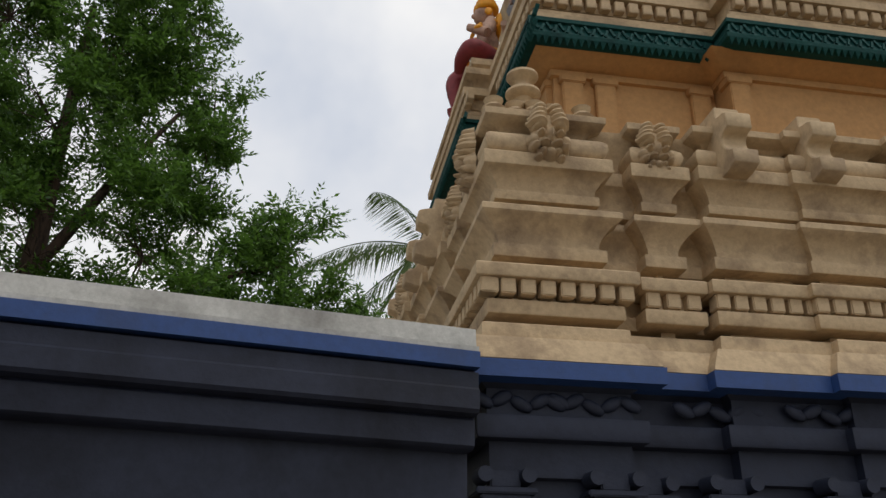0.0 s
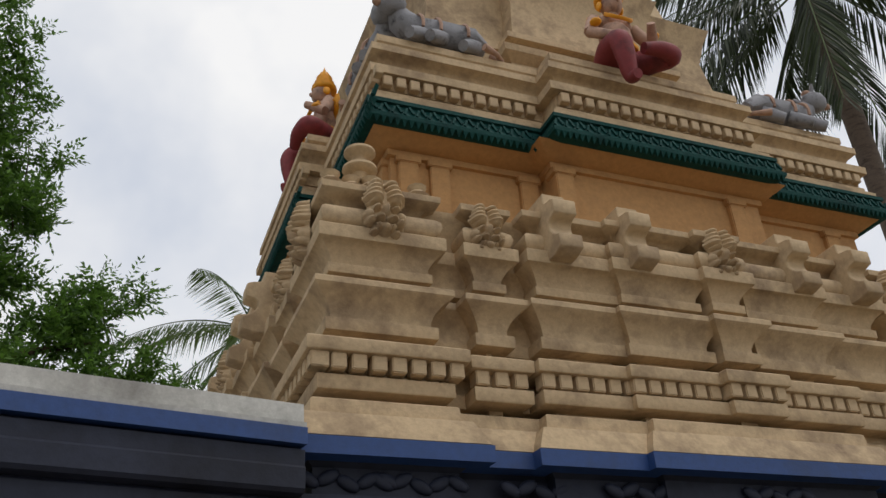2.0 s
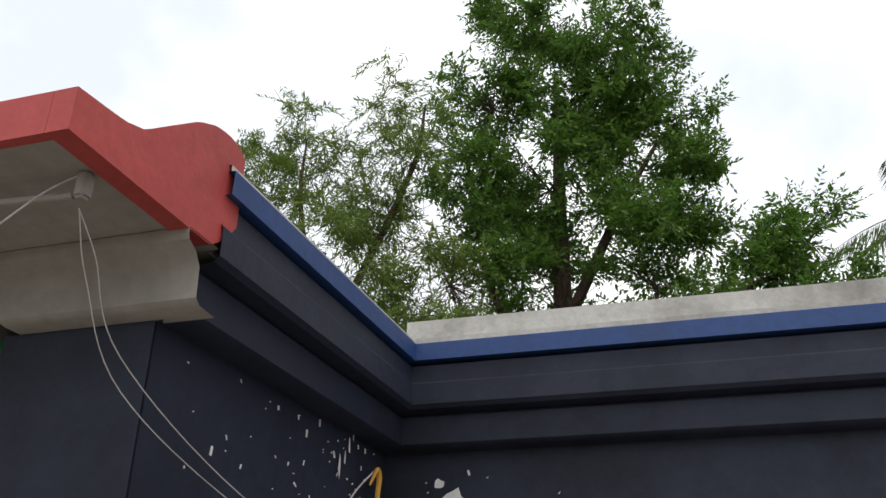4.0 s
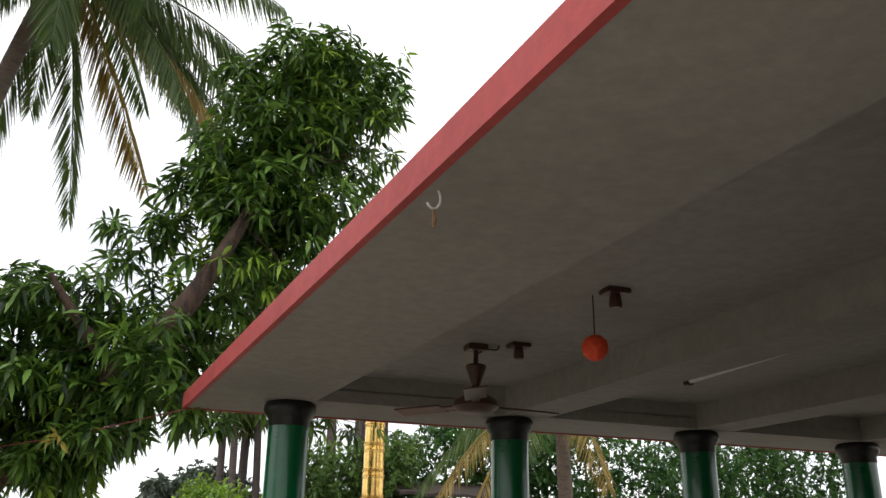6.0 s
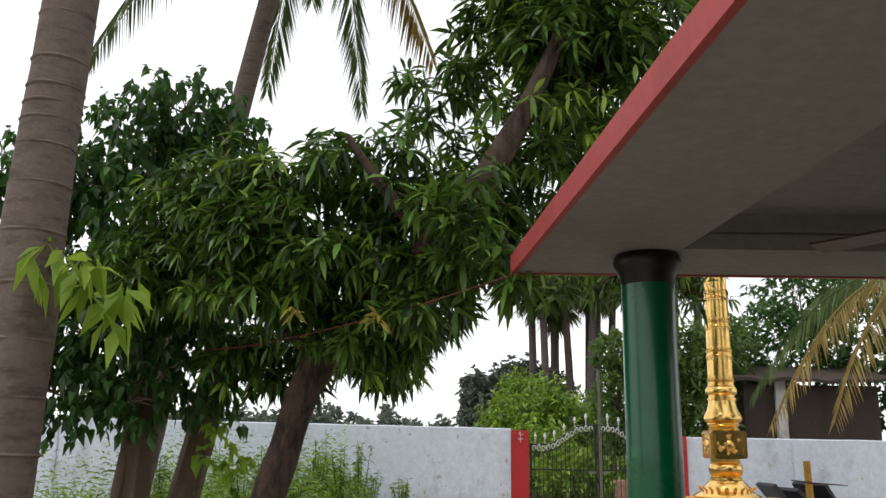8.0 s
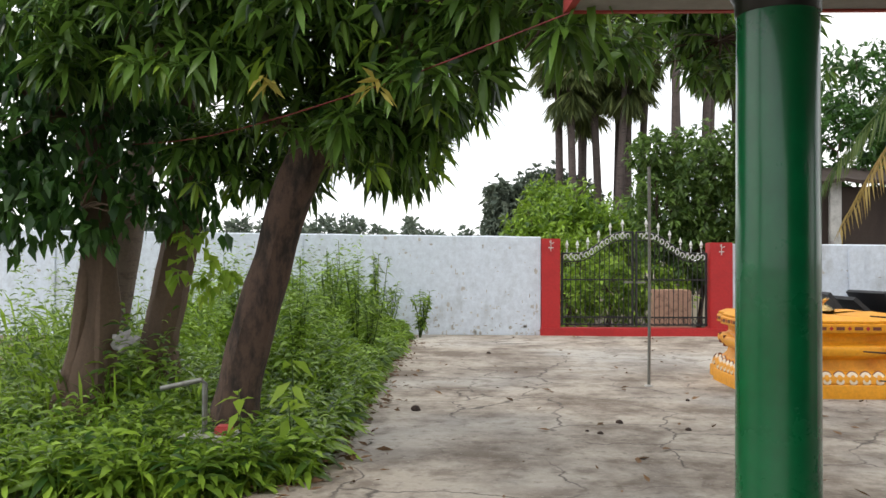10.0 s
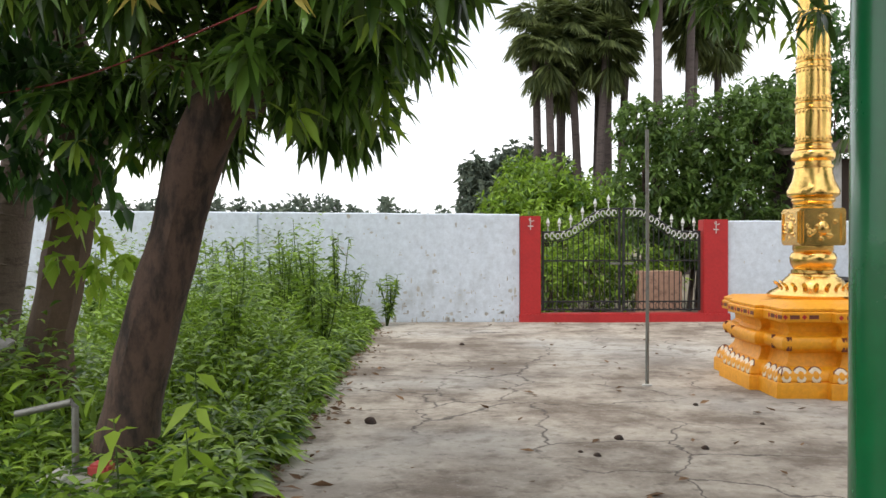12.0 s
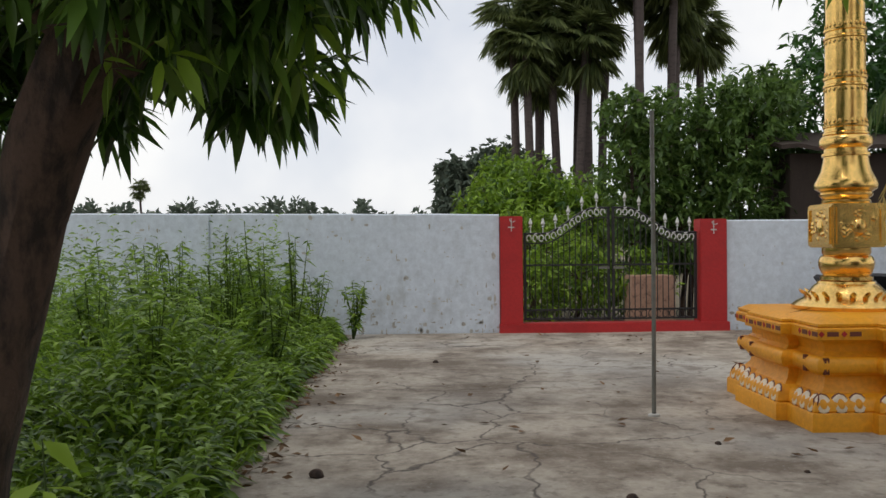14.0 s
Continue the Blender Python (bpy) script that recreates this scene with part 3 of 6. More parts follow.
def hall_roof():
    z1 = ZS + 0.16
    bb = [(XS + 0.5, XE, Y0 + 0.4, Y1 - 0.35, z1, z1 + 0.02)]
    # wide flat margin along the open side, beams across and along
    bb += [(XS + 0.012, 0.90, Y0 + 0.012, Y1 - 0.012, ZS, ZS + 0.075), (XS + 0.5, 0.90, Y0 + 0.4, Y1 - 0.35, ZS + 0.07, z1 + 0.002)]
    bb += [(0.898, XE, 5.81, Y1 - 0.012, ZS + 0.001, ZS + 0.075), (0.898, XE, 5.81, Y1 - 0.35, ZS + 0.07, z1 + 0.002), (0.898, XE, Y0 + 0.012, 1.62, ZS + 0.001, ZS + 0.075), (0.898, XE, Y0 + 0.4, 1.62, ZS + 0.07, z1 + 0.002)]
    for x in COLX[1:]:
        bb.append((x - 0.14, x + 0.14, 1.61, 5.82, ZS + 0.002, z1 + 0.002))
    bm = boxes(*bb)
    front_askew(bm)
    return structure(placed_part("ceiling", bm, "soffit", smooth=False), "grey-white coffered soffit of the pillared hall with a crack", "ceiling")


ceiling = hall_roof()


def fascia_run():
    bm = boxes((XS - 0.012, XS + 0.012, Y0 + 0.031, Y1, ZS - 0.006, ZS + 0.085), (XS - 0.012, XE, Y1 - 0.012, Y1 + 0.01, ZS - 0.006, ZS + 0.085))
    front_askew(bm)
    return bm


structure(placed_part("fascia", fascia_run(), "fascia"), "faded red painted slab edge of the pillared hall", "trim")


def end_fascia():
    """Upturned end board with its wavy top."""
    bm = bmesh.new()
    top = []
    for k in range(25):
        s = k / 24
        z = float(np.interp(s, (0, 0.12, 0.24, 0.34, 0.5, 0.64, 0.76, 0.86, 0.95, 1.0), (0.085, 0.092, 0.100, 0.118, 0.19, 0.252, 0.285, 0.295, 0.292, 0.27)))
        low = float(np.interp(s, (0, 0.83, 0.93, 1.0), (-0.006, -0.006, 0.035, 0.085)))
        top.append((XS - 0.012 + 0.575 * s, z, low))
    front = [bm.verts.new((x, Y0 - 0.02, ZS + low)) for x, _, low in top], [bm.verts.new((x, Y0 - 0.02, ZS + z)) for x, z, _ in top]
    back = [bm.verts.new((x, Y0 + 0.03, ZS + low)) for x, _, low in top], [bm.verts.new((x, Y0 + 0.03, ZS + z)) for x, z, _ in top]
    for i in range(24):
        bm.faces.new((front[0][i], front[0][i + 1], front[1][i + 1], front[1][i]))
        bm.faces.new((back[0][i], back[1][i], back[1][i + 1], back[0][i + 1]))
        bm.faces.new((front[1][i], front[1][i + 1], back[1][i + 1], back[1][i]))
        bm.faces.new((front[0][i], back[0][i], back[0][i + 1], front[0][i + 1]))
    for i in (0, 24):
        bm.faces.new((front[0][i], front[1][i], back[1][i], back[0][i]))
    return bm


structure(placed_part("fascia_end", end_fascia(), "fascia"), "red painted wavy end board of the slab", "trim")


def column(x, y):
    t = thing("hall_column", "glossy green round column with a black capital", "column", "hall columns", "structure", (x, y, 0))
    part("shaft", turned([(0.128, -0.02), (0.128, 0.12), (0.118, 0.14), (0.116, 1.2), (0.113, 2.20)], 40), "green", t)
    part("capital", turned([(0.113, 2.195), (0.117, 2.20), (0.118, 2.235), (0.127, 2.25), (0.142, 2.275), (0.146, 2.295), (0.142, 2.315), (0.132, 2.329)], 40), "black", t, "black painted capital")
    return t


first = in_hall(column(COLX[0], 5.93))
for x in COLX[1:]:
    copy_thing(first, Matrix.Translation(UNIT @ Vector((x, 5.93, 0))))
for x, y in ((1.33, 1.90), (4.85, 3.8)):
    copy_thing(first, Matrix.Translation(UNIT @ Vector((x, y, 0))))
structure(placed_part("hall_back_wall", boxes((XE - 0.1, XE, Y0 + 0.2, 3.6, 0, ZS)), "soffit"), "plain whitewashed wall at the back of the hall", "wall")


# ---------------------------------------------------------------- temple tower
PSI = radians(9.35)
TU, TN = Vector((-math.sin(PSI), -math.cos(PSI), 0)), Vector((-math.cos(PSI), math.sin(PSI), 0))
TOWER = TEMPLE @ Matrix.Translation((2.23, -1.11, 0)) @ Matrix(((TU.x, -TN.x, 0, 0), (TU.y, -TN.y, 0, 0), (0, 0, 1, 0), (0, 0, 0, 1)))
TW = 4.4


def plan(half, inset, width=TW):
    """Stepped square outline. half: (end along the side, reach) from the corner to the middle bay; mirrored and turned to four sides."""
    pts = [(inset, inset)]
    ends = [u for u, _ in half]
    reach = [d for _, d in half]
    ends = ends + [width - u for u in ends[:-1][::-1]] + [width - inset]
    reach = reach + reach[:-1][::-1]
    for i, (u, d) in enumerate(zip(ends, reach)):
        if i:
            pts.append((ends[i - 1], inset - d))
        pts.append((u, inset - d))
    side = pts[:-1]
    out = []
    for k in range(4):
        for a, b in side:
            for _ in range(k):
                a, b = width - b, a
            out.append((a, b))
    clean = []
    for p in out:
        if not clean or math.dist(p, clean[-1]) > 1e-6:
            clean.append(p)
    return clean


def loft(outline, levels, caps=True):
    """Mouldings: the outline offset outward by d at each height z."""
    bm = bmesh.new()
    n = len(outline)
    rings = []

    def nrm(a, b):
        dx, dy = b[0] - a[0], b[1] - a[1]
        l = math.hypot(dx, dy)
        return dy / l, -dx / l
    offs = []
    for i in range(n):
        n1, n2 = nrm(outline[i - 1], outline[i]), nrm(outline[i], outline[(i + 1) % n])
        same = abs(n1[0] - n2[0]) + abs(n1[1] - n2[1]) < 1e-4
        offs.append(n1 if same else (n1[0] + n2[0], n1[1] + n2[1]))
    for d, z in levels:
        rings.append([bm.verts.new((p[0] + o[0] * d, p[1] + o[1] * d, z)) for p, o in zip(outline, offs)])
    for a, b in zip(rings[:-1], rings[1:]):
        for i in range(n):
            bm.faces.new((a[i], a[(i + 1) % n], b[(i + 1) % n], b[i]))
    if caps:
        bm.faces.new(rings[0][::-1])
        bm.faces.new(rings[-1])
    return bm


BASE = plan([(0.60, 0.0), (1.10, -0.07), (1.62, 0.0), (2.78, 0.05)], 0.05)
BACK = plan([(4.2, 0.0)], 0.20)
UPPER = plan([(1.52, 0.0), (3.02, 0.17)], 0.44, 4.54)
CORE = plan([(1.52, 0.0), (3.02, 0.15)], 0.56, 4.54)

tower = thing("temple_tower", "tiered cream stucco temple tower with green cornice and carved masks", "tower")
tower.matrix_world = TOWER
part("pier_base", loft(BASE, [(-0.02, -0.05), (-0.02, 2.10), (0.02, 2.105), (0.02, 2.24), (0.075, 2.245), (0.08, 2.255), (0.08, 2.325), (0.075, 2.335), (0.03, 2.34), (0.03, 2.45), (0.06, 2.472)]), "navy", tower, "dark navy painted piers with ledges")
part("blue_course", loft(BASE, [(0.08, 2.468), (0.145, 2.47), (0.148, 2.54), (0.08, 2.545)]), "blue", tower, "bright blue painted edge course")
part("plinth_course", loft(BASE, [(0.0, 2.545), (0.138, 2.546), (0.13, 2.57), (0.085, 2.655), (0.05, 2.66), (0.045, 2.725), (0.035, 2.732), (-0.16, 2.735)]), "cream", tower)


def bay_levels(slab):
    """Courses of one bay: reach from its neck and height."""
    return [(-0.05, 2.70), (-0.05, 2.778), (0.055, 2.782), (0.06, 2.788), (0.06, 2.845), (0.02, 2.852), (0.0, 2.858), (0.0, 2.925), (slab - 0.004, 2.930), (slab, 2.936), (slab, 2.985), (slab - 0.008, 2.992), (-0.07, 2.996),
            (-0.07, 3.066), (0.014, 3.068), (0.016, 3.072), (0.016, 3.126), (-0.010, 3.131), (-0.010, 3.158), (0.002, 3.188), (0.022, 3.216), (0.050, 3.243), (0.074, 3.258), (0.080, 3.264), (0.080, 3.290), (0.072, 3.297), (-0.07, 3.301),
            (-0.07, 3.354), (0.002, 3.356), (0.004, 3.360), (0.004, 3.402), (-0.014, 3.406), (-0.008, 3.436), (0.014, 3.470), (0.048, 3.502), (0.060, 3.508), (0.062, 3.514), (0.062, 3.573), (0.054, 3.580), (-0.03, 3.585)]


def head_levels():
    """Rolled bolster and flaring ledge over a bay."""
    return [(-0.04, 3.575), (0.018, 3.592), (0.042, 3.612), (0.052, 3.640), (0.046, 3.672), (0.024, 3.694), (-0.04, 3.702), (-0.04, 3.716), (-0.03, 3.735), (0.0, 3.758), (0.044, 3.776), (0.050, 3.782), (0.052, 3.812), (0.042, 3.820), (-0.30, 3.835)]


def bay_box(u0, u1, y0, y1=0.9):
    return [(u0, y0), (u1, y0), (u1, y1), (u0, y1)]


def round_tower(k, outline):
    turn = Matrix.Translation((TW / 2, TW / 2, 0)) @ Matrix.Rotation(k * math.pi / 2, 4, 'Z') @ Matrix.Translation((-TW / 2, -TW / 2, 0))
    return [tuple((turn @ Vector((x, y, 0)))[:2]) for x, y in outline]


# bays of one side: from, to, face, reach of the dentil slab
BAYS = [(0.80, 0.967, 0.10, 0.072), (1.12, 1.60, 0.068, 0.076), (1.578, 2.05, 0.032, 0.076), (2.10, 2.30, -0.008, 0.092)]
BAYS += [(TW - b, TW - a, y, o) for a, b, y, o in BAYS[:3]]
CORNER = (0.095, 0.585, 0.095, 0.118)
part("back_wall", loft(BACK, [(o * 0.7, z) for o, z in bay_levels(0.09)] + [(-0.01, 3.70), (0.05, 3.76), (0.055, 3.80), (-0.3, 3.83)]), "cream", tower, "recessed moulded stucco wall between the bays")
for k in (0, 3):
    for u0, u1, y, o in BAYS:
        part("bay", loft(round_tower(k, bay_box(u0, u1, y)), bay_levels(o)), "cream", tower)
        part("bolster", loft(round_tower(k, bay_box(u0, u1, y + 0.012)), head_levels()), "cream", tower)
for x, y in ((CORNER[0], CORNER[0]), (TW - CORNER[1], CORNER[0]), (CORNER[0], TW - CORNER[1])):
    w = CORNER[1] - CORNER[0]
    sq = [(x, y), (x + w, y), (x + w, y + w), (x, y + w)]
    part("corner_bay", loft(sq, bay_levels(CORNER[3])), "cream", tower, "projecting corner bay with stepped mouldings")
    part("bolster", loft(sq, head_levels()), "cream", tower)
part("recessed_storey", loft(CORE, [(0.0, 3.72), (0.0, 4.40), (0.022, 4.405), (0.022, 4.445), (0.05, 4.45), (0.145, 4.512)]), "ochre", tower, "shaded ochre wall under the cornice")
part("green_cornice", loft(UPPER, [(0.0, 4.505), (0.070, 4.51), (0.088, 4.52), (0.09, 4.545), (0.078, 4.552), (0.058, 4.60), (0.050, 4.635), (0.066, 4.642), (0.066, 4.668), (0.05, 4.676), (-0.02, 4.68)]), "teal", tower, "dark green carved cornice with a scalloped edge")
part("upper_course", loft(UPPER, [(-0.02, 4.675), (0.04, 4.682), (0.042, 4.715), (-0.05, 4.722), (-0.05, 4.74), (0.0, 4.745), (0.0, 4.775), (-0.08, 4.78), (-0.08, 4.80)]), "cream", tower)
part("upper_dentil_course", loft(UPPER, [(-0.02, 4.80), (-0.02, 4.805), (-0.02, 4.88), (0.035, 4.885), (0.038, 4.94), (-0.03, 4.95)]), "cream", tower)
part("upper_ledge", loft(UPPER, [(-0.06, 4.945), (-0.05, 5.0), (-0.02, 5.05), (0.02, 5.07), (0.02, 5.12), (-0.05, 5.13), (-0.06, 5.16), (-0.03, 5.19), (-0.03, 5.24), (-0.4, 5.25)]), "cream", tower)
TOPP = plan([(1.57, 0.0), (2.97, 0.15)], 0.95, 4.54)
part("upper_storey", loft(TOPP, [(0.06, 5.24), (0.06, 5.31), (0.10, 5.315), (0.10, 5.36), (0.04, 5.365), (0.04, 5.44), (0.08, 5.445), (0.08, 5.49), (0.02, 5.495), (0.03, 5.56), (0.10, 5.61), (0.11, 5.66), (0.0, 5.67), (-0.03, 5.80), (0.03, 5.81), (0.03, 5.86), (-0.05, 5.87), (-0.1, 6.3), (-0.05, 6.5), (0.0, 6.62), (-0.2, 6.7), (-0.3, 7.3)]), "cream", tower)


def side_pose(k, u, d, z):
    """A place on side k (0 front, 3 the hall side), u along it, d outward from the outer square."""
    a, b = u, -d
    m = Matrix.Translation((a, b, z))
    turn = Matrix.Translation((TW / 2, TW / 2, 0)) @ Matrix.Rotation(k * math.pi / 2, 4, 'Z') @ Matrix.Translation((-TW / 2, -TW / 2, 0))
    return turn @ m


def set_pieces(name, bm, material, places, parent, label=""):
    first_piece = part(name, bm, material, parent, label)
    me = first_piece.data
    for i, m in enumerate(places):
        ob = first_piece if i == 0 else new(name, me)
        ob.parent = parent
        ob.matrix_local = m


# masks over the bays: plain rounded lumps
def mask_mesh():
    """One carved relief: two banded crest lobes, brows, eyes, cheeks, curled moustache and jaw."""
    lumps = [(0, 0.0, 0.050, 0.085, 0.020), (0, -0.005, 0.012, 0.026, 0.046), (0, -0.062, 0.018, 0.016, 0.036)]
    for s in (-1, 1):
        for i in range(4):
            lumps.append((s * (0.033 - 0.003 * i), 0.040 + 0.019 * i, 0.031 - 0.003 * i, 0.0125, 0.046 - 0.005 * i))
        lumps += [(s * 0.030, 0.022, 0.024, 0.010, 0.044), (s * 0.029, 0.001, 0.015, 0.011, 0.042), (s * 0.048, -0.020, 0.018, 0.020, 0.030), (s * 0.020, -0.034, 0.020, 0.009, 0.046), (s * 0.045, -0.042, 0.015, 0.013, 0.038), (s * 0.022, -0.058, 0.014, 0.012, 0.034), (s * 0.034, -0.074, 0.013, 0.010, 0.028)]
    bm = bmesh.new()
    nx, nz = 30, 42
    grid = []
    for i in range(nx + 1):
        x = -0.072 + 0.144 * i / nx
        col = []
        for k in range(nz + 1):
            z = -0.092 + 0.21 * k / nz
            d = max((h * math.sqrt(max(0.0, 1 - ((x - cx) / rx) ** 2 - ((z - cz) / rz) ** 2)) for cx, cz, rx, rz, h in lumps))
            col.append(bm.verts.new((x, 0.03 - d * 1.25, z)))
        grid.append(col)
    for i in range(nx):
        for k in range(nz):
            q = (grid[i][k], grid[i + 1][k], grid[i + 1][k + 1], grid[i][k + 1])
            if min(v.co.y for v in q) < 0.029:
                bm.faces.new(q)
    bmesh.ops.delete(bm, geom=[v for v in bm.verts if not v.link_faces], context='VERTS')
    return bm


mask_at = []
for k in (0, 3):
    for u, d, s in ((0.34, -0.01, 1.05), (0.88, -0.05, 0.92), (2.20, 0.06, 0.98), (3.52, -0.05, 0.92), (4.06, -0.01, 1.05)):
        mask_at.append(side_pose(k, u, d + 0.018, 3.665) @ Matrix.Scale(s * 1.5, 4))
set_pieces("mask", mask_mesh(), "cream", mask_at, tower, "carved stucco mask")


def bracket_mesh():
    """Bracket cut to an S profile with two flat noses."""
    prof = [(0.12, -0.045), (-0.05, -0.045), (-0.105, -0.03), (-0.105, 0.022), (-0.085, 0.028), (-0.06, 0.045), (-0.042, 0.07), (-0.04, 0.095), (-0.055, 0.108), (-0.092, 0.118), (-0.092, 0.175), (-0.07, 0.185), (-0.025, 0.192), (-0.02, 0.202), (-0.02, 0.24), (0.12, 0.24)]
    bm = bmesh.new()
    a, b = ([bm.verts.new((x, y, z)) for y, z in prof] for x in (-0.047, 0.047))
    n = len(prof)
    bm.faces.new(a)
    bm.faces.new(b[::-1])
    for k in range(n):
        bm.faces.new((a[k], b[k], b[(k + 1) % n], a[(k + 1) % n]))
    bmesh.ops.recalc_face_normals(bm, faces=bm.faces)
    bmesh.ops.bevel(bm, geom=bm.edges, offset=0.004, segments=1, affect='EDGES', clamp_overlap=True)
    return bm


bracket_at = [side_pose(k, u, -0.02, 3.58) @ Matrix.Scale(1.36, 4) for k in (0, 3) for u in (1.24, 1.68, 2.72, 3.16)]
set_pieces("scroll_bracket", bracket_mesh(), "cream", bracket_at, tower, "stepped scroll bracket")


def finial_mesh():
    prof = [(0.06, -0.06), (0.05, 0.0)]
    for k, r in enumerate((0.085, 0.09, 0.082)):
        z = 0.02 + 0.105 * k
        prof += [(0.034, z - 0.022), (0.045, z - 0.004), (r * 0.85, z + 0.006), (r, z + 0.022), (r * 0.97, z + 0.036), (r * 0.7, z + 0.050), (0.034, z + 0.056)]
    return turned(prof + [(0.0, 0.32)], 20)


set_pieces("ringed_finial", finial_mesh(), "cream", [side_pose(k, u, -0.22, 3.87) for k, u in ((0, 0.28), (0, 4.12), (3, 0.28))], tower, "ringed stucco finial")
set_pieces("lotus_bud", turned([(0.0, 0.0), (0.05, 0.004), (0.062, 0.022), (0.036, 0.046), (0.05, 0.075), (0.02, 0.082), (0.0, 0.06)], 9), "cream", [side_pose(k, u, -0.11 - 0.02 * (i % 2), 3.818) for k in (0, 3) for i, u in enumerate((0.10, 0.21, 0.30, 0.39, 0.54))], tower)
# pilasters of the recessed storey
set_pieces("pilaster", boxes((-0.06, 0.06, -0.045, 0.06, 3.74, 4.37), (-0.075, 0.075, -0.055, 0.06, 4.36, 4.41), bevel=0.006), "ochre", [side_pose(k, u, -0.57 + d, 0) for k in (0, 3) for u, d in ((0.66, 0), (0.85, 0), (1.42, 0), (1.58, 0.15), (2.82, 0.15), (2.98, 0), (3.74, 0))], tower)


# dentils, and the scallops of the green edge
def dentil_run(u0, u1, step):
    n = max(2, round((u1 - u0) / step))
    return [u0 + (u1 - u0) * (i + 0.5) / n for i in range(n)]


dent = []
for k in (0, 3):
    for u0, u1, y, o in BAYS + [CORNER, (TW - CORNER[1], TW - CORNER[0], CORNER[2], CORNER[3])]:
        for u in dentil_run(u0 - o + 0.012, u1 + o - 0.012, 0.083):
            dent.append(side_pose(k, u, o - 0.022 - y, 2.86))
set_pieces("dentil", boxes((-0.033, 0.033, 0.0, 0.08, 0.0, 0.072), bevel=0.005), "cream", dent, tower)
dent = []
for k in (0, 3):
    for u0, u1, d in ((0.47, 1.48, 0.0), (1.54, 3.0, 0.17), (3.06, 4.08, 0.0)):
        for u in dentil_run(u0, u1, 0.085):
            dent.append(side_pose(k, u, d - 0.44, 4.805))
set_pieces("upper_dentil", boxes((-0.029, 0.029, -0.026, 0.02, 0.0, 0.072), bevel=0.004), "cream", dent, tower)
leafage, teeth = bmesh.new(), bmesh.new()
for k in (0, 3):
    for u0, u1, d in ((0.36, 1.42, 0.0), (1.44, 3.10, 0.17), (3.12, 4.18, 0.0)):
        for u in dentil_run(u0, u1, 0.040):
            bmesh.ops.create_cone(teeth, segments=4, radius1=0.002, radius2=0.024, depth=0.042, cap_ends=True, matrix=side_pose(k, u, d - 0.44 + 0.072, 4.50) @ Matrix.Rotation(math.pi / 4, 4, 'Z'))
        for i, u in enumerate(dentil_run(u0, u1, 0.036)):
            bmesh.ops.create_cube(leafage, size=1, matrix=side_pose(k, u, d - 0.44 + 0.062, 4.592 + 0.010 * (i % 2)) @ Matrix.LocRotScale((0, 0, 0), Euler((-0.25, 0.35 * (-1) ** i, 0)), (0.014, 0.022, 0.062)))
part("leaf_band", leafage, "teal", tower, "dark green carved leaf band", smooth=False)["kind"] = "stuff"
part("saw_tooth_edge", teeth, "teal", tower, "dark green hanging saw-tooth edge", smooth=False)["kind"] = "stuff"


# carved relief and brackets on the dark piers below
def relief_mesh():
    bm = bmesh.new()
    for i in range(5):
        bmesh.ops.create_icosphere(bm, subdivisions=2, radius=0.045, matrix=Matrix.LocRotScale((-0.16 + 0.08 * i, 0, 0.012 * math.sin(i * 2.2)), Euler((0, 0.5 * (-1) ** i, 0)), (1.2, 0.45, 0.62)))
    return bm


set_pieces("carved_relief", relief_mesh(), "navy", [side_pose(0, u, -0.05 + d + 0.035, 2.40) for u, d in ((0.16, 0), (0.46, 0), (1.02, -0.02), (1.5, 0.02), (2.2, 0.06))], tower, "dark carved creeper relief")


def pier_capital():
    bm = boxes((-0.12, 0.12, -0.09, 0.1, 2.03, 2.055), (-0.10, 0.10, -0.075, 0.1, 2.0, 2.03), (-0.075, 0.075, -0.05, 0.1, 1.2, 2.0), (-0.06, 0.06, -0.06, 0.1, 2.055, 2.12), bevel=0.006)
    for s in (-1, 1):
        bmesh.ops.create_cone(bm, cap_ends=True, segments=12, radius1=0.035, radius2=0.03, depth=0.10, matrix=Matrix.LocRotScale((s * 0.085, -0.05, 2.10), Euler((math.pi / 2, 0, 0)), None))
    return bm


set_pieces("pier_capital", pier_capital(), "navy", [side_pose(0, u, -0.05 + d, 0) for u, d in ((-0.02 + 0.1, 0.01), (0.52, 0.01), (0.69, -0.07), (1.02, -0.01), (1.5, 0.03), (2.2, 0.07))], tower, "dark stepped bracket capital")


# statues on the upper ledge: plain shapes, one mesh each
def limb(bm, a, b, r0, r1):
    tube([a, tuple((np.array(a) + np.array(b)) / 2), b], [r0, (r0 + r1) / 2 * 1.08, r1], 8, bm)


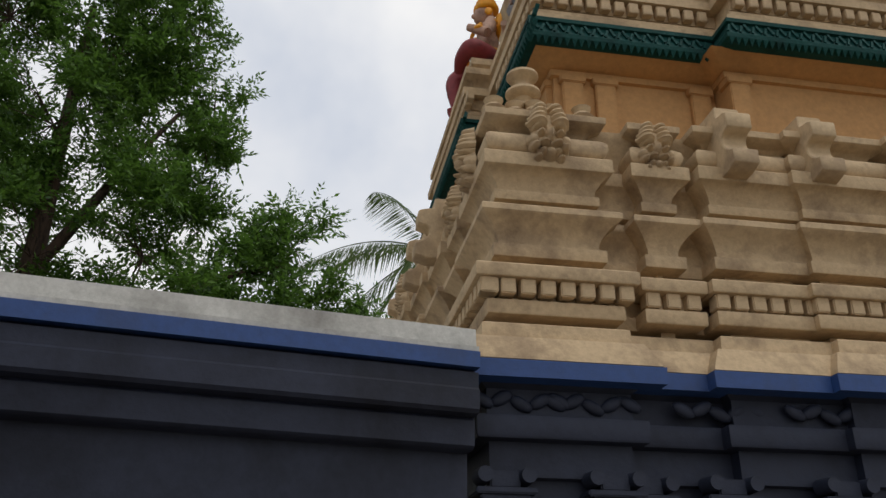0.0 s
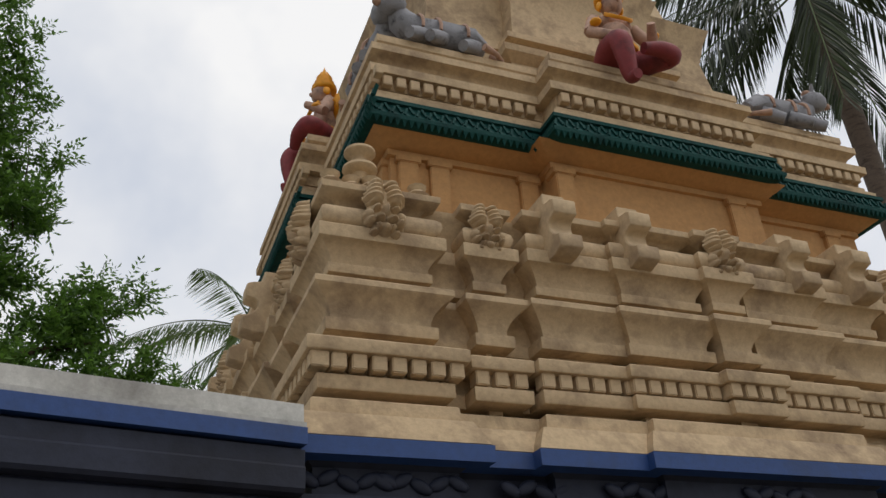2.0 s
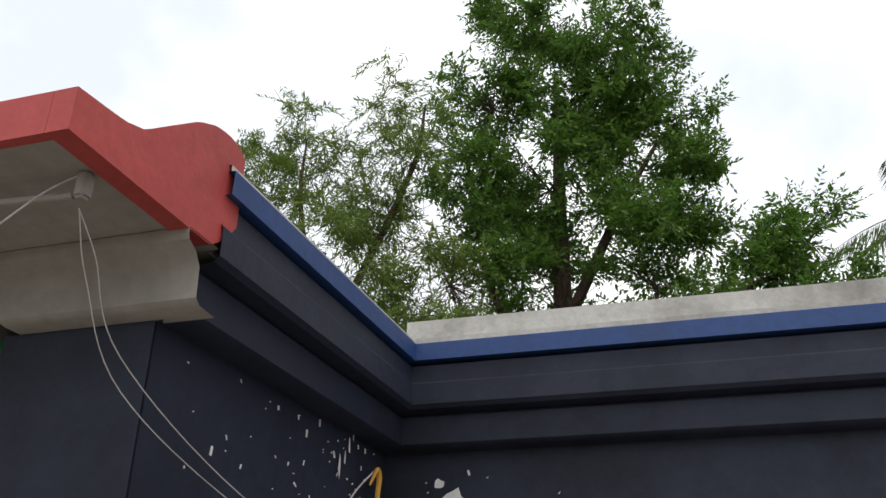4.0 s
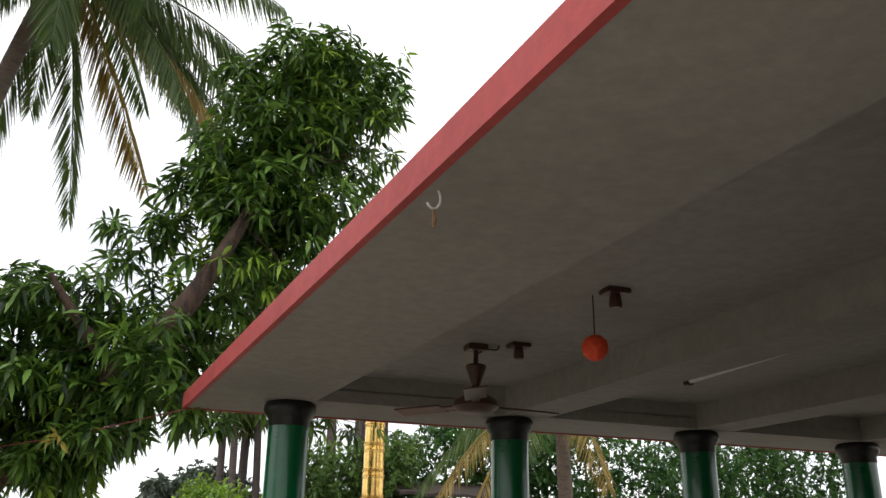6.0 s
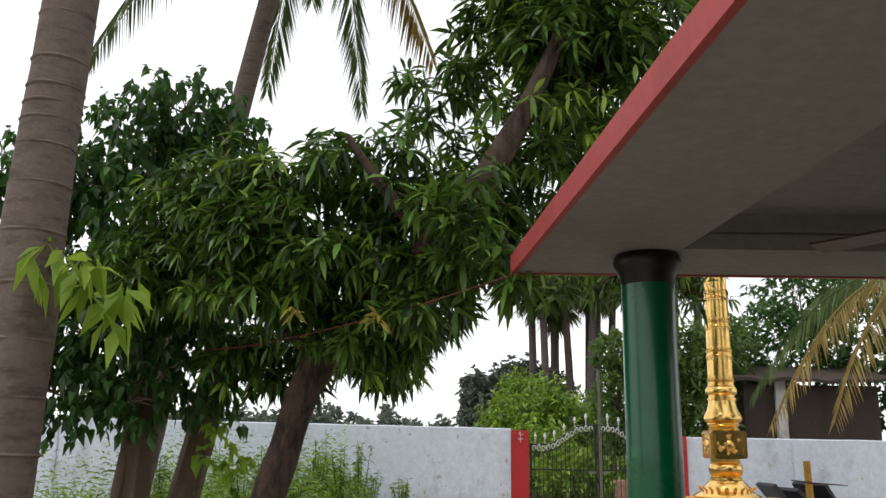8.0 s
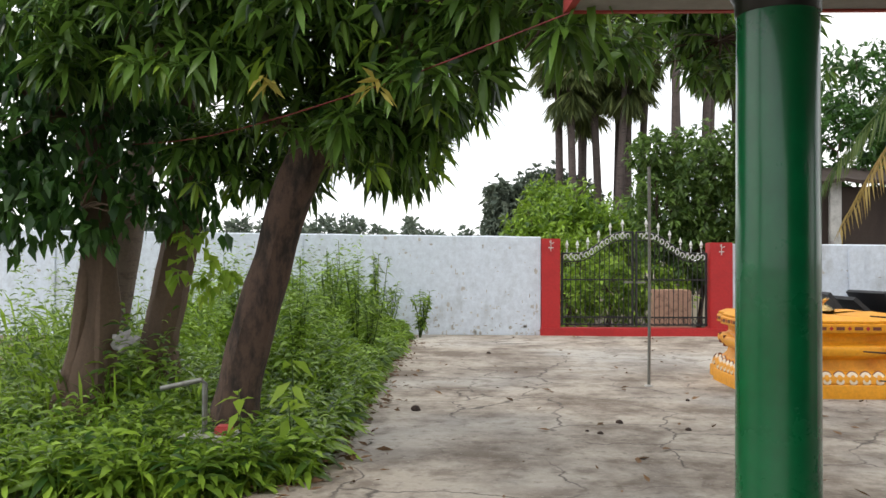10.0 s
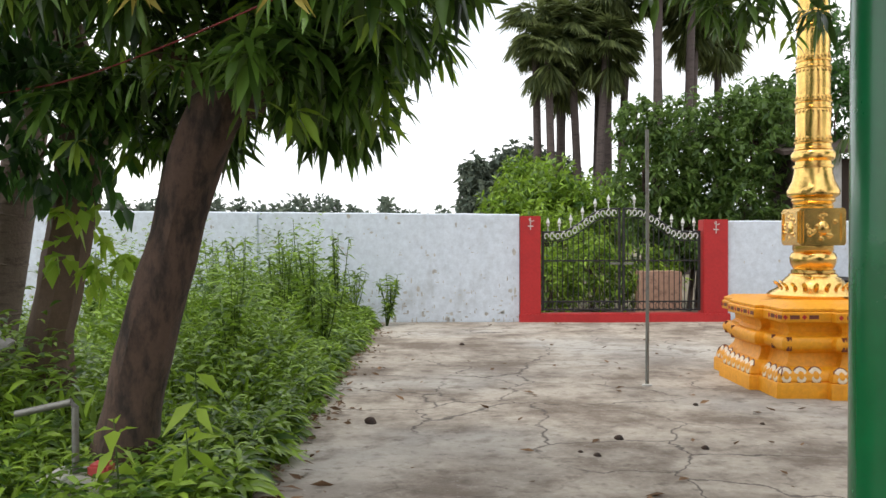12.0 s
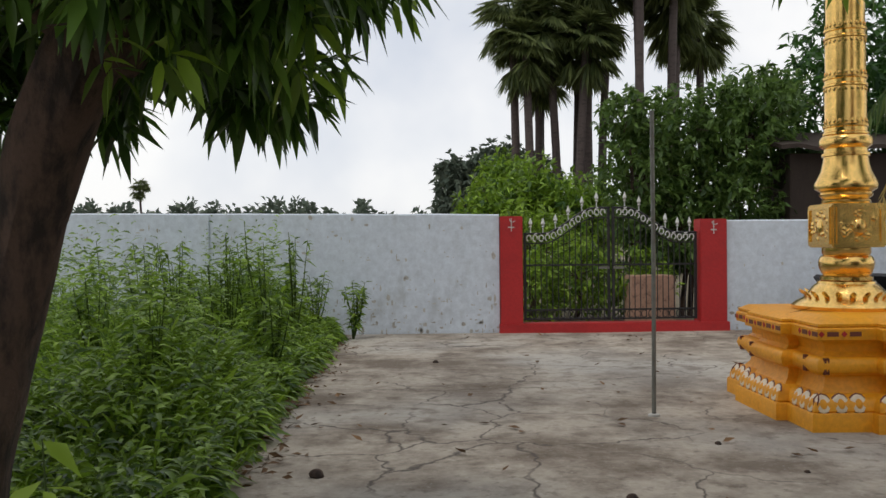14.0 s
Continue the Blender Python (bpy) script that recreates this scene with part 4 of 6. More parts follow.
def seated_statue(name, label, cloth, m):
    bm = bmesh.new()
    marks = []

    def ball(p, r, s=(1, 1, 1)):
        bmesh.ops.create_icosphere(bm, subdivisions=2, radius=r, matrix=Matrix.LocRotScale(p, None, s))

    def close(ix):
        for f in bm.faces[marks[-1] if marks else 0:]:
            f.material_index = ix
        bm.faces.ensure_lookup_table()
        marks.append(len(bm.faces))
    leg = smooth_path([(-0.07, 0.04, 0.08), (-0.11, -0.08, 0.09), (-0.13, -0.19, 0.05), (-0.12, -0.20, -0.06), (-0.10, -0.19, -0.20), (-0.10, -0.25, -0.23)], 6)
    tube(leg, lerp_list([0.085, 0.082, 0.066, 0.058, 0.042, 0.03], len(leg)), 12, bm)
    leg = smooth_path([(0.07, 0.04, 0.08), (0.16, -0.07, 0.08), (0.24, -0.16, 0.06), (0.14, -0.20, 0.05), (0.02, -0.20, 0.03)], 6)
    tube(leg, lerp_list([0.085, 0.08, 0.062, 0.05, 0.035], len(leg)), 12, bm)
    ball((0, 0.02, 0.08), 0.14, (1.1, 0.9, 0.7))
    bm.faces.ensure_lookup_table()
    close(1)
    ball((0, 0.0, 0.26), 0.115, (1.0, 0.75, 1.35))
    ball((0, 0.0, 0.38), 0.10, (1.35, 0.7, 0.6))
    ball((0, -0.02, 0.53), 0.075, (0.9, 1, 1.1))
    ball((0, -0.092, 0.52), 0.016, (0.7, 1, 1.3))
    limb(bm, (0, 0, 0.42), (0, -0.01, 0.48), 0.04, 0.036)
    for s in (-1, 1):
        limb(bm, (s * 0.14, 0, 0.38), (s * 0.22, -0.05, 0.22), 0.042, 0.034)
        limb(bm, (s * 0.22, -0.05, 0.22), (s * 0.15, -0.16, 0.30 if s > 0 else 0.12), 0.034, 0.026)
    bm.faces.ensure_lookup_table()
    close(0)
    turned([(0.078, 0.565), (0.09, 0.575), (0.09, 0.60), (0.07, 0.61), (0.074, 0.64), (0.056, 0.65), (0.058, 0.69), (0.036, 0.70), (0.036, 0.73), (0.016, 0.75), (0.0, 0.80)], 14, 0, 0, bm)
    for s in (-1, 1):
        ball((s * 0.078, 0.0, 0.52), 0.028, (0.5, 1, 1.2))
        ball((s * 0.15, 0.0, 0.36), 0.047, (0.9, 1, 0.35))
        ball((s * 0.20, -0.10, 0.26), 0.036, (1, 1, 0.5))
    tube([(0.085 * math.cos(a), -0.055 - 0.05 * math.sin(a), 0.40 - 0.055 * math.sin(a)) for a in np.linspace(0, math.pi, 9)], 0.014, 6, bm)
    tube([(0.115 * math.cos(a), 0.085 * math.sin(a), 0.17) for a in np.linspace(0, 2 * math.pi, 17)], 0.018, 6, bm)
    ball((0, 0.07, 0.42), 0.07, (2.2, 0.35, 1.5))
    bm.faces.ensure_lookup_table()
    close(2)
    me = bpy.data.meshes.new(name)
    bm.to_mesh(me)
    bm.free()
    shade(me, 60)
    for c in ("skin", cloth, "yellow" if cloth == "maroon" else "black"):
        me.materials.append(M[c])
    ob = new(name, me)
    ob.matrix_world = TOWER @ m
    return tagged(ob, label, "statue")


LED = 5.245
for u, d, h in ((2.40, -0.63, 0.16), (2.74, -0.92, 0.27)):
    part("statue_plinth", boxes((-0.17, 0.17, -0.22, 0.2, -0.01, h - 0.05), (-0.19, 0.19, -0.25, 0.2, h - 0.055, h), bevel=0.008), "cream", tower).matrix_local = side_pose(3, u, d, LED)
seated_statue("seated_statue", "weathered seated statue in red dress on the tower ledge", "maroon", side_pose(0, 2.12, -0.34, LED) @ Matrix.Scale(1.12, 4))
seated_statue("seated_statue", "weathered seated statue with yellow crown on the tower side", "maroon", side_pose(3, 2.40, -0.52, LED + 0.15) @ Matrix.Scale(1.12, 4))
seated_statue("seated_statue", "dark-crowned seated statue beside a red-robed one", "greyblue", side_pose(3, 2.74, -0.86, LED + 0.26) @ Matrix.Scale(1.0, 4))


def animal_statue(m):
    bm = bmesh.new()
    tube([(-0.32, 0, 0.16), (-0.2, 0, 0.19), (0.05, 0, 0.19), (0.22, 0, 0.20), (0.34, 0, 0.30), (0.38, -0.02, 0.36)], [0.08, 0.13, 0.125, 0.14, 0.10, 0.07], 10, bm, 0.35)
    bmesh.ops.create_icosphere(bm, subdivisions=2, radius=0.10, matrix=Matrix.LocRotScale((0.43, -0.05, 0.40), None, (1.2, 0.9, 1)))
    for x, y in ((-0.22, -0.12), (0.2, -0.13), (0.05, -0.14)):
        limb(bm, (x, y * 0.6, 0.12), (x + 0.14, y * 1.3, 0.03), 0.06, 0.045)
    for s in (-1, 1):
        limb(bm, (0.42, s * 0.06, 0.47), (0.40, s * 0.11, 0.55), 0.025, 0.01)
    bmesh.ops.recalc_face_normals(bm, faces=bm.faces)
    body_faces = len(bm.faces)
    for x in (-0.12, 0.10, 0.24):
        tube([(x + 0.02 * math.cos(a), 0.15 * math.cos(a), 0.19 + 0.145 * math.sin(a)) for a in np.linspace(-0.3, math.pi + 0.3, 11)], 0.014, 5, bm)
    tube([(-0.38, 0, 0.14), (-0.44, -0.05, 0.06), (-0.36, -0.14, 0.03), (-0.24, -0.18, 0.04)], [0.025, 0.022, 0.02, 0.03], 7, bm)
    for x, z in ((0.54, 0.37), (0.50, 0.46), (0.36, 0.47)):
        bmesh.ops.create_icosphere(bm, subdivisions=2, radius=0.035, matrix=Matrix.LocRotScale((x, -0.06, z), None, (1.2, 1.0, 0.8)))
    bm.faces.ensure_lookup_table()
    for f in bm.faces[body_faces:]:
        f.material_index = 1
    me = bpy.data.meshes.new("reclining_animal_statue")
    bm.to_mesh(me)
    bm.free()
    shade(me, 60)
    me.materials.append(M["greyblue"])
    me.materials.append(M["skin"])
    ob = new("reclining_animal_statue", me)
    ob.matrix_world = TOWER @ m
    return tagged(ob, "weathered grey reclining animal statue on the tower ledge", "statue", "animal statues")


animal_statue(side_pose(0, 0.95, -0.56, LED - 0.01) @ Matrix.Rotation(math.pi, 4, 'Z') @ Matrix.Scale(-1, 4, (0, 1, 0)) @ Matrix.Scale(0.85, 4))
animal_statue(side_pose(0, 3.6, -0.56, LED - 0.01) @ Matrix.Scale(0.9, 4))
animal_statue(side_pose(3, 3.42, -0.60, LED - 0.01) @ Matrix.Scale(0.85, 4))


# ---------------------------------------------------------------- flagstaff on its pedestal
PX, PY = 4.08, 14.25
PED = plan([(0.56, 0.0), (1.49, 0.09)], 0.09, 2.05)


def pedestal():
    t = thing("flagstaff_pedestal", "bright yellow moulded pedestal with painted petals on the yard", "pedestal", loc=(PX - 1.025, PY - 1.025, 0))
    part("foot", loft(PED, [(0.0, -0.03), (0.0, 0.13), (-0.01, 0.145), (-0.05, 0.15)]), "yellow", t)
    part("petal_course", loft(PED, [(-0.03, 0.145), (-0.02, 0.16), (-0.03, 0.22), (-0.09, 0.275), (-0.14, 0.28)]), "yellow", t)
    part("waist", loft(PED, [(-0.13, 0.28), (-0.17, 0.33), (-0.185, 0.40), (-0.16, 0.43)]), "yellow", t)
    part("roll", loft(PED, [(-0.16, 0.42), (-0.115, 0.43), (-0.085, 0.46), (-0.075, 0.50), (-0.085, 0.54), (-0.115, 0.565), (-0.15, 0.57)]), "yellow", t, "rounded yellow moulding")
    part("neck", loft(PED, [(-0.15, 0.565), (-0.185, 0.60), (-0.18, 0.65), (-0.13, 0.70), (-0.10, 0.71)]), "yellow", t)
    part("frieze", loft(PED, [(-0.11, 0.70), (-0.075, 0.705), (-0.07, 0.715), (-0.07, 0.79), (-0.08, 0.80), (-0.10, 0.805)]), "yellow", t)
    part("top", loft(PED, [(-0.10, 0.80), (-0.085, 0.81), (-0.085, 0.83), (-0.16, 0.87), (-0.5, 0.885)]), "yellow", t)
    petal = bmesh.new()
    bmesh.ops.create_icosphere(petal, subdivisions=2, radius=0.080, matrix=Matrix.LocRotScale((0, 0, 0), None, (0.84, 0.20, 0.95)))
    P = part("petal", petal, "petal", t, "cream and orange painted petal")
    core = bmesh.new()
    bmesh.ops.create_icosphere(core, subdivisions=2, radius=0.042, matrix=Matrix.LocRotScale((0, -0.012, -0.004), None, (0.72, 0.22, 1.0)))
    C = part("petal_heart", core, "yellow", t)
    rim = bmesh.new()
    bmesh.ops.create_icosphere(rim, subdivisions=2, radius=0.088, matrix=Matrix.LocRotScale((0, 0.006, 0.002), None, (0.88, 0.14, 0.98)))
    E = part("petal_rim", rim, "motif", t, "dark painted petal outline")
    strip = part("motif", boxes((-0.045, 0.045, -0.003, 0.002, -0.018, 0.018), bevel=0.0), "motif", t, "dark painted motif")
    dia = bmesh.new()
    bmesh.ops.create_cube(dia, size=1, matrix=Matrix.LocRotScale((0, -0.001, 0), Euler((0, math.pi / 4, 0)), (0.034, 0.005, 0.034)))
    D = part("diamond", dia, "red", t, "red diamond motif")
    clasp = part("clasp", boxes((-0.012, 0.012, -0.004, 0.05, -0.065, 0.065), (0.02, 0.034, -0.004, 0.05, -0.065, 0.065), bevel=0.003), "motif", t, "dark painted clasp")

    def on_side(k, u, b, z):
        turn = Matrix.Translation((1.025, 1.025, 0)) @ Matrix.Rotation(k * math.pi / 2, 4, 'Z') @ Matrix.Translation((-1.025, -1.025, 0))
        return turn @ Matrix.Translation((u, b, z))
    made = {P: 0, C: 0, E: 0, strip: 0, D: 0, clasp: 0}

    def put(o, m):
        ob = o if not made[o] else new(o.name.split(".")[0], o.data)
        made[o] = 1
        ob.parent = t
        ob.matrix_local = m
    for k in range(4):
        for u0, u1, d in ((0.12, 0.54, 0.0), (0.60, 1.45, 0.09), (1.51, 1.93, 0.0)):
            n = max(2, round((u1 - u0) / 0.142))
            for i in range(n):
                u = u0 + (u1 - u0) * (i + 0.5) / n
                m = on_side(k, u, 0.09 - d + 0.045, 0.213) @ Matrix.Rotation(radians(-22), 4, 'X')
                put(P, m)
                put(C, m)
                put(E, m)
            n = max(2, round((u1 - u0) / 0.11))
            for i in range(n):
                u = u0 + 0.03 + (u1 - u0 - 0.06) * (i + 0.5) / n
                put(D if i % 2 == 0 else strip, on_side(k, u, 0.09 - d + 0.069, 0.752))
            put(clasp, on_side(k, u0 + 0.11, 0.09 - d + 0.085, 0.497))
    return t


pedestal()


def flagstaff():
    t = thing("temple_flagstaff", "tall polished brass flagstaff with ringed shaft and carved square block", "flagstaff", loc=(PX - 0.20, PY, 0.885))
    part("bell_foot", turned([(0.45, 0.0), (0.455, 0.03), (0.43, 0.05), (0.42, 0.06), (0.36, 0.09), (0.31, 0.15), (0.27, 0.20), (0.24, 0.22), (0.235, 0.24), (0.2, 0.245)], 48), "gold", t, "flared brass foot with petals")
    petal_bm = bmesh.new()
    for i in range(20):
        a = i * math.pi / 10
        bmesh.ops.create_icosphere(petal_bm, subdivisions=1, radius=0.05, matrix=Matrix.LocRotScale((0.345 * math.cos(a), 0.345 * math.sin(a), 0.125), Euler((0, 0.9, a), 'XYZ'), (0.25, 0.6, 1.3)))
    part("embossed_petal_band", petal_bm, "gold", t)["kind"] = "stuff"
    part("lower_drum", turned([(0.2, 0.24), (0.215, 0.25), (0.215, 0.28), (0.19, 0.29), (0.205, 0.31), (0.225, 0.36), (0.23, 0.41), (0.215, 0.45), (0.19, 0.47), (0.2, 0.485), (0.2, 0.53), (0.19, 0.535)], 40), "gold", t)
    blk = part("square_block", boxes((-0.235, 0.235, -0.235, 0.235, 0.535, 0.915), bevel=0.012), "gold", t, "square brass block with relief panels")
    for k in range(4):
        bm = boxes((-0.2, 0.2, -0.25, -0.233, 0.565, 0.585), (-0.2, 0.2, -0.25, -0.233, 0.865, 0.885), (-0.2, -0.18, -0.25, -0.233, 0.585, 0.865), (0.18, 0.2, -0.25, -0.233, 0.585, 0.865))
        r2 = random.Random(k)
        for i in range(26):
            a = r2.random() * 6.28
            q = 0.05 + 0.13 * r2.random()
            bmesh.ops.create_icosphere(bm, subdivisions=1, radius=0.014 + 0.014 * r2.random(), matrix=Matrix.LocRotScale((q * math.cos(a), -0.235, 0.725 + q * 0.7 * math.sin(a)), None, (1.2, 0.5, 1.0)))
        bmesh.ops.create_icosphere(bm, subdivisions=2, radius=0.07, matrix=Matrix.LocRotScale((0, -0.233, 0.71), None, (0.9, 0.35, 1.1)))
        p = part("relief_panel", bm, "gold", t, "embossed brass panel" if k == 0 else "")
        p.rotation_euler = (0, 0, k * math.pi / 2)
    part("vase", turned([(0.19, 0.91), (0.2, 0.925), (0.2, 0.95), (0.185, 0.96), (0.215, 0.985), (0.22, 1.0), (0.21, 1.02), (0.255, 1.05), (0.262, 1.09), (0.245, 1.13), (0.21, 1.20), (0.19, 1.28), (0.185, 1.33), (0.2, 1.335), (0.2, 1.36), (0.18, 1.365), (0.18, 1.40), (0.215, 1.43), (0.22, 1.47), (0.21, 1.50), (0.185, 1.52)], 40), "gold", t)
    z = 1.51
    for i in range(9):
        r = 0.178 - 0.006 * i
        part("shaft_ring", turned([(r - 0.01, z), (r + 0.012, z + 0.012), (r + 0.012, z + 0.028), (r, z + 0.036), (r, z + 0.07), (r + 0.01, z + 0.078), (r + 0.012, z + 0.098), (r - 0.01, z + 0.105)], 36), "gold", t)
        part("shaft", turned([(r - 0.006, z + 0.10), (r - 0.004, z + 0.30), (r - 0.006, z + 0.43)], 36), "gold", t)
        bm = bmesh.new()
        for i2 in range(22):
            a = i2 * 2 * math.pi / 22
            for zz in (z + 0.125, z + 0.405):
                bmesh.ops.create_icosphere(bm, subdivisions=1, radius=0.02, matrix=Matrix.LocRotScale(((r - 0.004) * math.cos(a), (r - 0.004) * math.sin(a), zz), Euler((0, 0, a)), (0.3, 0.75, 1.2)))
        part("petal_ring", bm, "gold", t)["kind"] = "stuff"
        z += 0.42
    return t


flagstaff()


# ---------------------------------------------------------------- yard things
pole = thing("iron_pole", "thin rusty iron pole standing in the concrete", "pole", loc=(2.11, 14.05, 0))
part("rod", tube([(0, 0, -0.02), (0.006, 0, 1.2), (0.0, 0, 2.60)], 0.019, 10), "steel", pole)
part("socket", turned([(0.055, -0.01), (0.05, 0.012), (0.02, 0.02)], 12), "cement", pole, "rough cement patch")

post = thing("thorn_fence_post", "yellow-painted wooden post with dry crossed twigs", "post", loc=(4.09, 11.94, 0))
part("stake", tube([(0, 0, -0.02), (-0.01, 0, 0.7), (-0.03, 0, 1.42)], [0.045, 0.043, 0.04], 8), "wood", post)
for z, l in ((0.35, 0.5), (0.62, 0.75), (0.95, 0.65), (1.18, 0.4)):
    part("twig", tube([(-l * 0.6, -0.05, z + 0.03), (0, -0.05, z), (l, -0.02, z - 0.02)], [0.007, 0.012, 0.006], 6), "bark", post)

pump = thing("standpipe", "bent steel water pipe rising from a pink concrete block", "water pipe", loc=(-1.90, 9.92, 0))
part("block", boxes((-0.19, 0.19, -0.17, 0.17, -0.03, 0.24), bevel=0.015), "cement", pump)
part("riser", tube([(-0.03, 0, 0.2), (-0.03, 0, 0.6), (-0.05, 0, 0.625), (-0.35, 0, 0.56)], 0.02, 10), "steel", pump)
part("cap", boxes((0.06, 0.17, -0.08, 0.04, 0.238, 0.305), bevel=0.015), "fascia", pump, "orange broken brick")


def wire(name, label, pts, r, mat, cat="wire"):
    return tagged(part(name, tube(smooth_path(pts, 8), r, 5), mat), label, cat)


wire("clothes_line", "thin red line tied from the slab corner to a tree", [(0.49, 8.15, 2.76), (-0.6, 9.0, 2.55), (-2.0, 10.2, 2.42), (-3.3, 11.4, 2.50)], 0.0045, "maroon", "clothes line")

# sheets leaning against the wall behind the flagstaff
for i, (x, a) in enumerate(((6.9, -38), (7.35, -50), (7.7, -34))):
    s = tagged(part("rusty_sheet", boxes((-0.04, 0.04, -0.5, 0.5, -0.6, 0.6), bevel=0.004), "iron"), "dark rusty sheet leaning by the compound wall", "metal sheet", "rusty sheets")
    s.matrix_world = pose(x, WY - 0.75, 0.42, 0, a, 8 * i)

# dead leaves and clods on the yard
leaf_bm = bmesh.new()
v = [leaf_bm.verts.new(p) for p in ((0, 0, 0.004), (0.03, 0.022, 0.014), (0.035, 0.0, 0.004), (0.03, -0.022, 0.012), (0.085, 0, 0.016))]
for f in ((0, 2, 1), (0, 3, 2), (1, 2, 4), (2, 3, 4)):
    leaf_bm.faces.new([v[i] for i in f])
litter = bpy.data.meshes.new("fallen_leaf")
leaf_bm.to_mesh(litter)
leaf_bm.free()
litter.materials.append(M["dead"])
rl = random.Random(5)
for i in range(270):
    y = 8.5 + 12.2 * rl.random()
    e = yard_edge(y)
    x = e + abs(rl.gauss(0, 0.25)) if i % 2 else e + (5.5 - e) * rl.random()
    if abs(x - PX) < 1.15 and abs(y - PY) < 1.15:
        continue
    ob = new("fallen_leaf", litter)
    s = rl.uniform(0.45, 1.4)
    ob.matrix_world = Matrix.LocRotScale((x, y, 0.012), Euler((rl.gauss(0, 0.2), rl.gauss(0, 0.2), rl.random() * 6.28)), (s, s, s))
    tagged(ob, "dry brown fallen leaf on the concrete", "leaf", "fallen leaves")
clod = bmesh.new()
bmesh.ops.create_icosphere(clod, subdivisions=2, radius=0.04)
for vv in clod.verts:
    vv.co *= 1 + 0.35 * noise.noise(vv.co * 30)
clod_me = part("clod", clod, "bark").data
bpy.data.objects.remove(bpy.data.objects["clod"])
for x, y, s in ((1.35, 11.7, 0.9), (1.1, 11.2, 0.7), (2.3, 13.0, 0.6), (1.9, 11.4, 0.7), (-0.55, 12.3, 1.3), (0.3, 17.4, 1.0), (1.0, 11.3, 0.5), (2.6, 12.2, 0.5)):
    ob = new("clod", clod_me)
    ob.matrix_world = Matrix.LocRotScale((x, y, 0.012 * s), None, (s, s, s * 0.7))
    tagged(ob, "small dark clod of dung on the concrete", "clod", "clods")


# ---------------------------------------------------------------- hall ceiling things
def ceiling_fan(x, y):
    t = thing("ceiling_fan", "still dark brown three-bladed ceiling fan under the slab", "ceiling fan", loc=(x, y, ZS + 0.16))
    part("hook_plate", boxes((-0.05, 0.05, -0.04, 0.04, -0.03, 0.0), bevel=0.005), "brown", t)
    part("down_rod", tube([(0, 0, 0), (0, 0, -0.14)], 0.012, 10), "brown", t)
    part("canopy", turned([(0.02, -0.20), (0.05, -0.11), (0.045, -0.10), (0.012, -0.10)], 20), "brown", t)
    part("motor", turned([(0.02, -0.20), (0.055, -0.24), (0.10, -0.27), (0.11, -0.30), (0.08, -0.325), (0.0, -0.33)], 28), "brown", t)
    for k in range(3):
        a = radians(8 + 120 * k)
        b = part("blade", boxes((0.09, 0.2, -0.02, 0.02, -0.004, 0.004), (0.18, 0.44, -0.05, 0.05, -0.004, 0.004), bevel=0.002), "brown", t)
        b.matrix_local = Matrix.Translation((0, 0, -0.292)) @ Matrix.Rotation(a, 4, 'Z') @ Matrix.Rotation(0.15, 4, 'X')
    part("wire", tube(smooth_path([(0, 0, -0.05), (0.05, 0, -0.02), (0.1, -0.02, -0.02), (0.11, -0.03, 0)], 5), 0.004, 5), "black", t)
    return t


in_hall(ceiling_fan(1.52, 4.85))


def paper_lantern(x, y):
    t = thing("paper_lantern", "faceted red paper ball hanging from the ceiling", "lantern", loc=(x, y, ZS + 0.16))
    part("string", tube([(0, 0, 0), (0, 0, -0.16)], 0.003, 5), "brown", t)
    bm = bmesh.new()
    bmesh.ops.create_icosphere(bm, subdivisions=2, radius=0.053, matrix=Matrix.Translation((0, 0, -0.21)))
    part("ball", bm, "lamp_red", t, smooth=False)
    return t


in_hall(paper_lantern(1.64, 3.92))


def batten(x, y):
    t = thing("bulb_holder", "dark bulb holder on a wooden block under the slab", "lamp holder", loc=(x, y, ZS + 0.16))
    part("block", boxes((-0.05, 0.05, -0.04, 0.04, -0.02, 0), bevel=0.004), "brown", t)
    part("holder", turned([(0.022, -0.075), (0.026, -0.06), (0.02, -0.02)], 14), "brown", t)
    return t


bh = in_hall(batten(1.68, 3.82))
copy_thing(bh, Matrix.Translation(UNIT @ Vector((1.70, 4.75, ZS + 0.16))))
tl = thing("tube_light", "unlit tube light on a dark batten under a beam", "tube light", loc=(2.75, 4.3, ZS + 0.12))
part("batten", boxes((-0.03, 0.03, -0.6, 0.6, 0.0, 0.04), bevel=0.004), "brown", tl)
part("tube", tube([(0, -0.58, -0.03), (0, 0.58, -0.03)], 0.014, 10), "white", tl, "white glass tube")
for y in (-0.6, 0.6):
    part("end_cap", boxes((-0.02, 0.02, y - 0.02, y + 0.02, -0.05, 0.0), bevel=0.003), "brown", tl)
in_hall(tl)
# rag hook under the margin
hk = thing("ceiling_hook", "bent wire hook with a bit of string under the slab", "hook", loc=(0.61, 2.84, ZS))
hk.scale = (0.6, 0.6, 0.6)
part("bend", tube([(0.03 * math.cos(a), 0, -0.045 + 0.045 * math.sin(a)) for a in np.linspace(-2.6, 0.9, 10)], 0.005, 6), "white", hk)
part("string", tube([(0, 0, -0.09), (0.01, 0.01, -0.13), (0, 0.0, -0.17)], [0.006, 0.01, 0.004], 5), "dead", hk)
in_hall(hk)
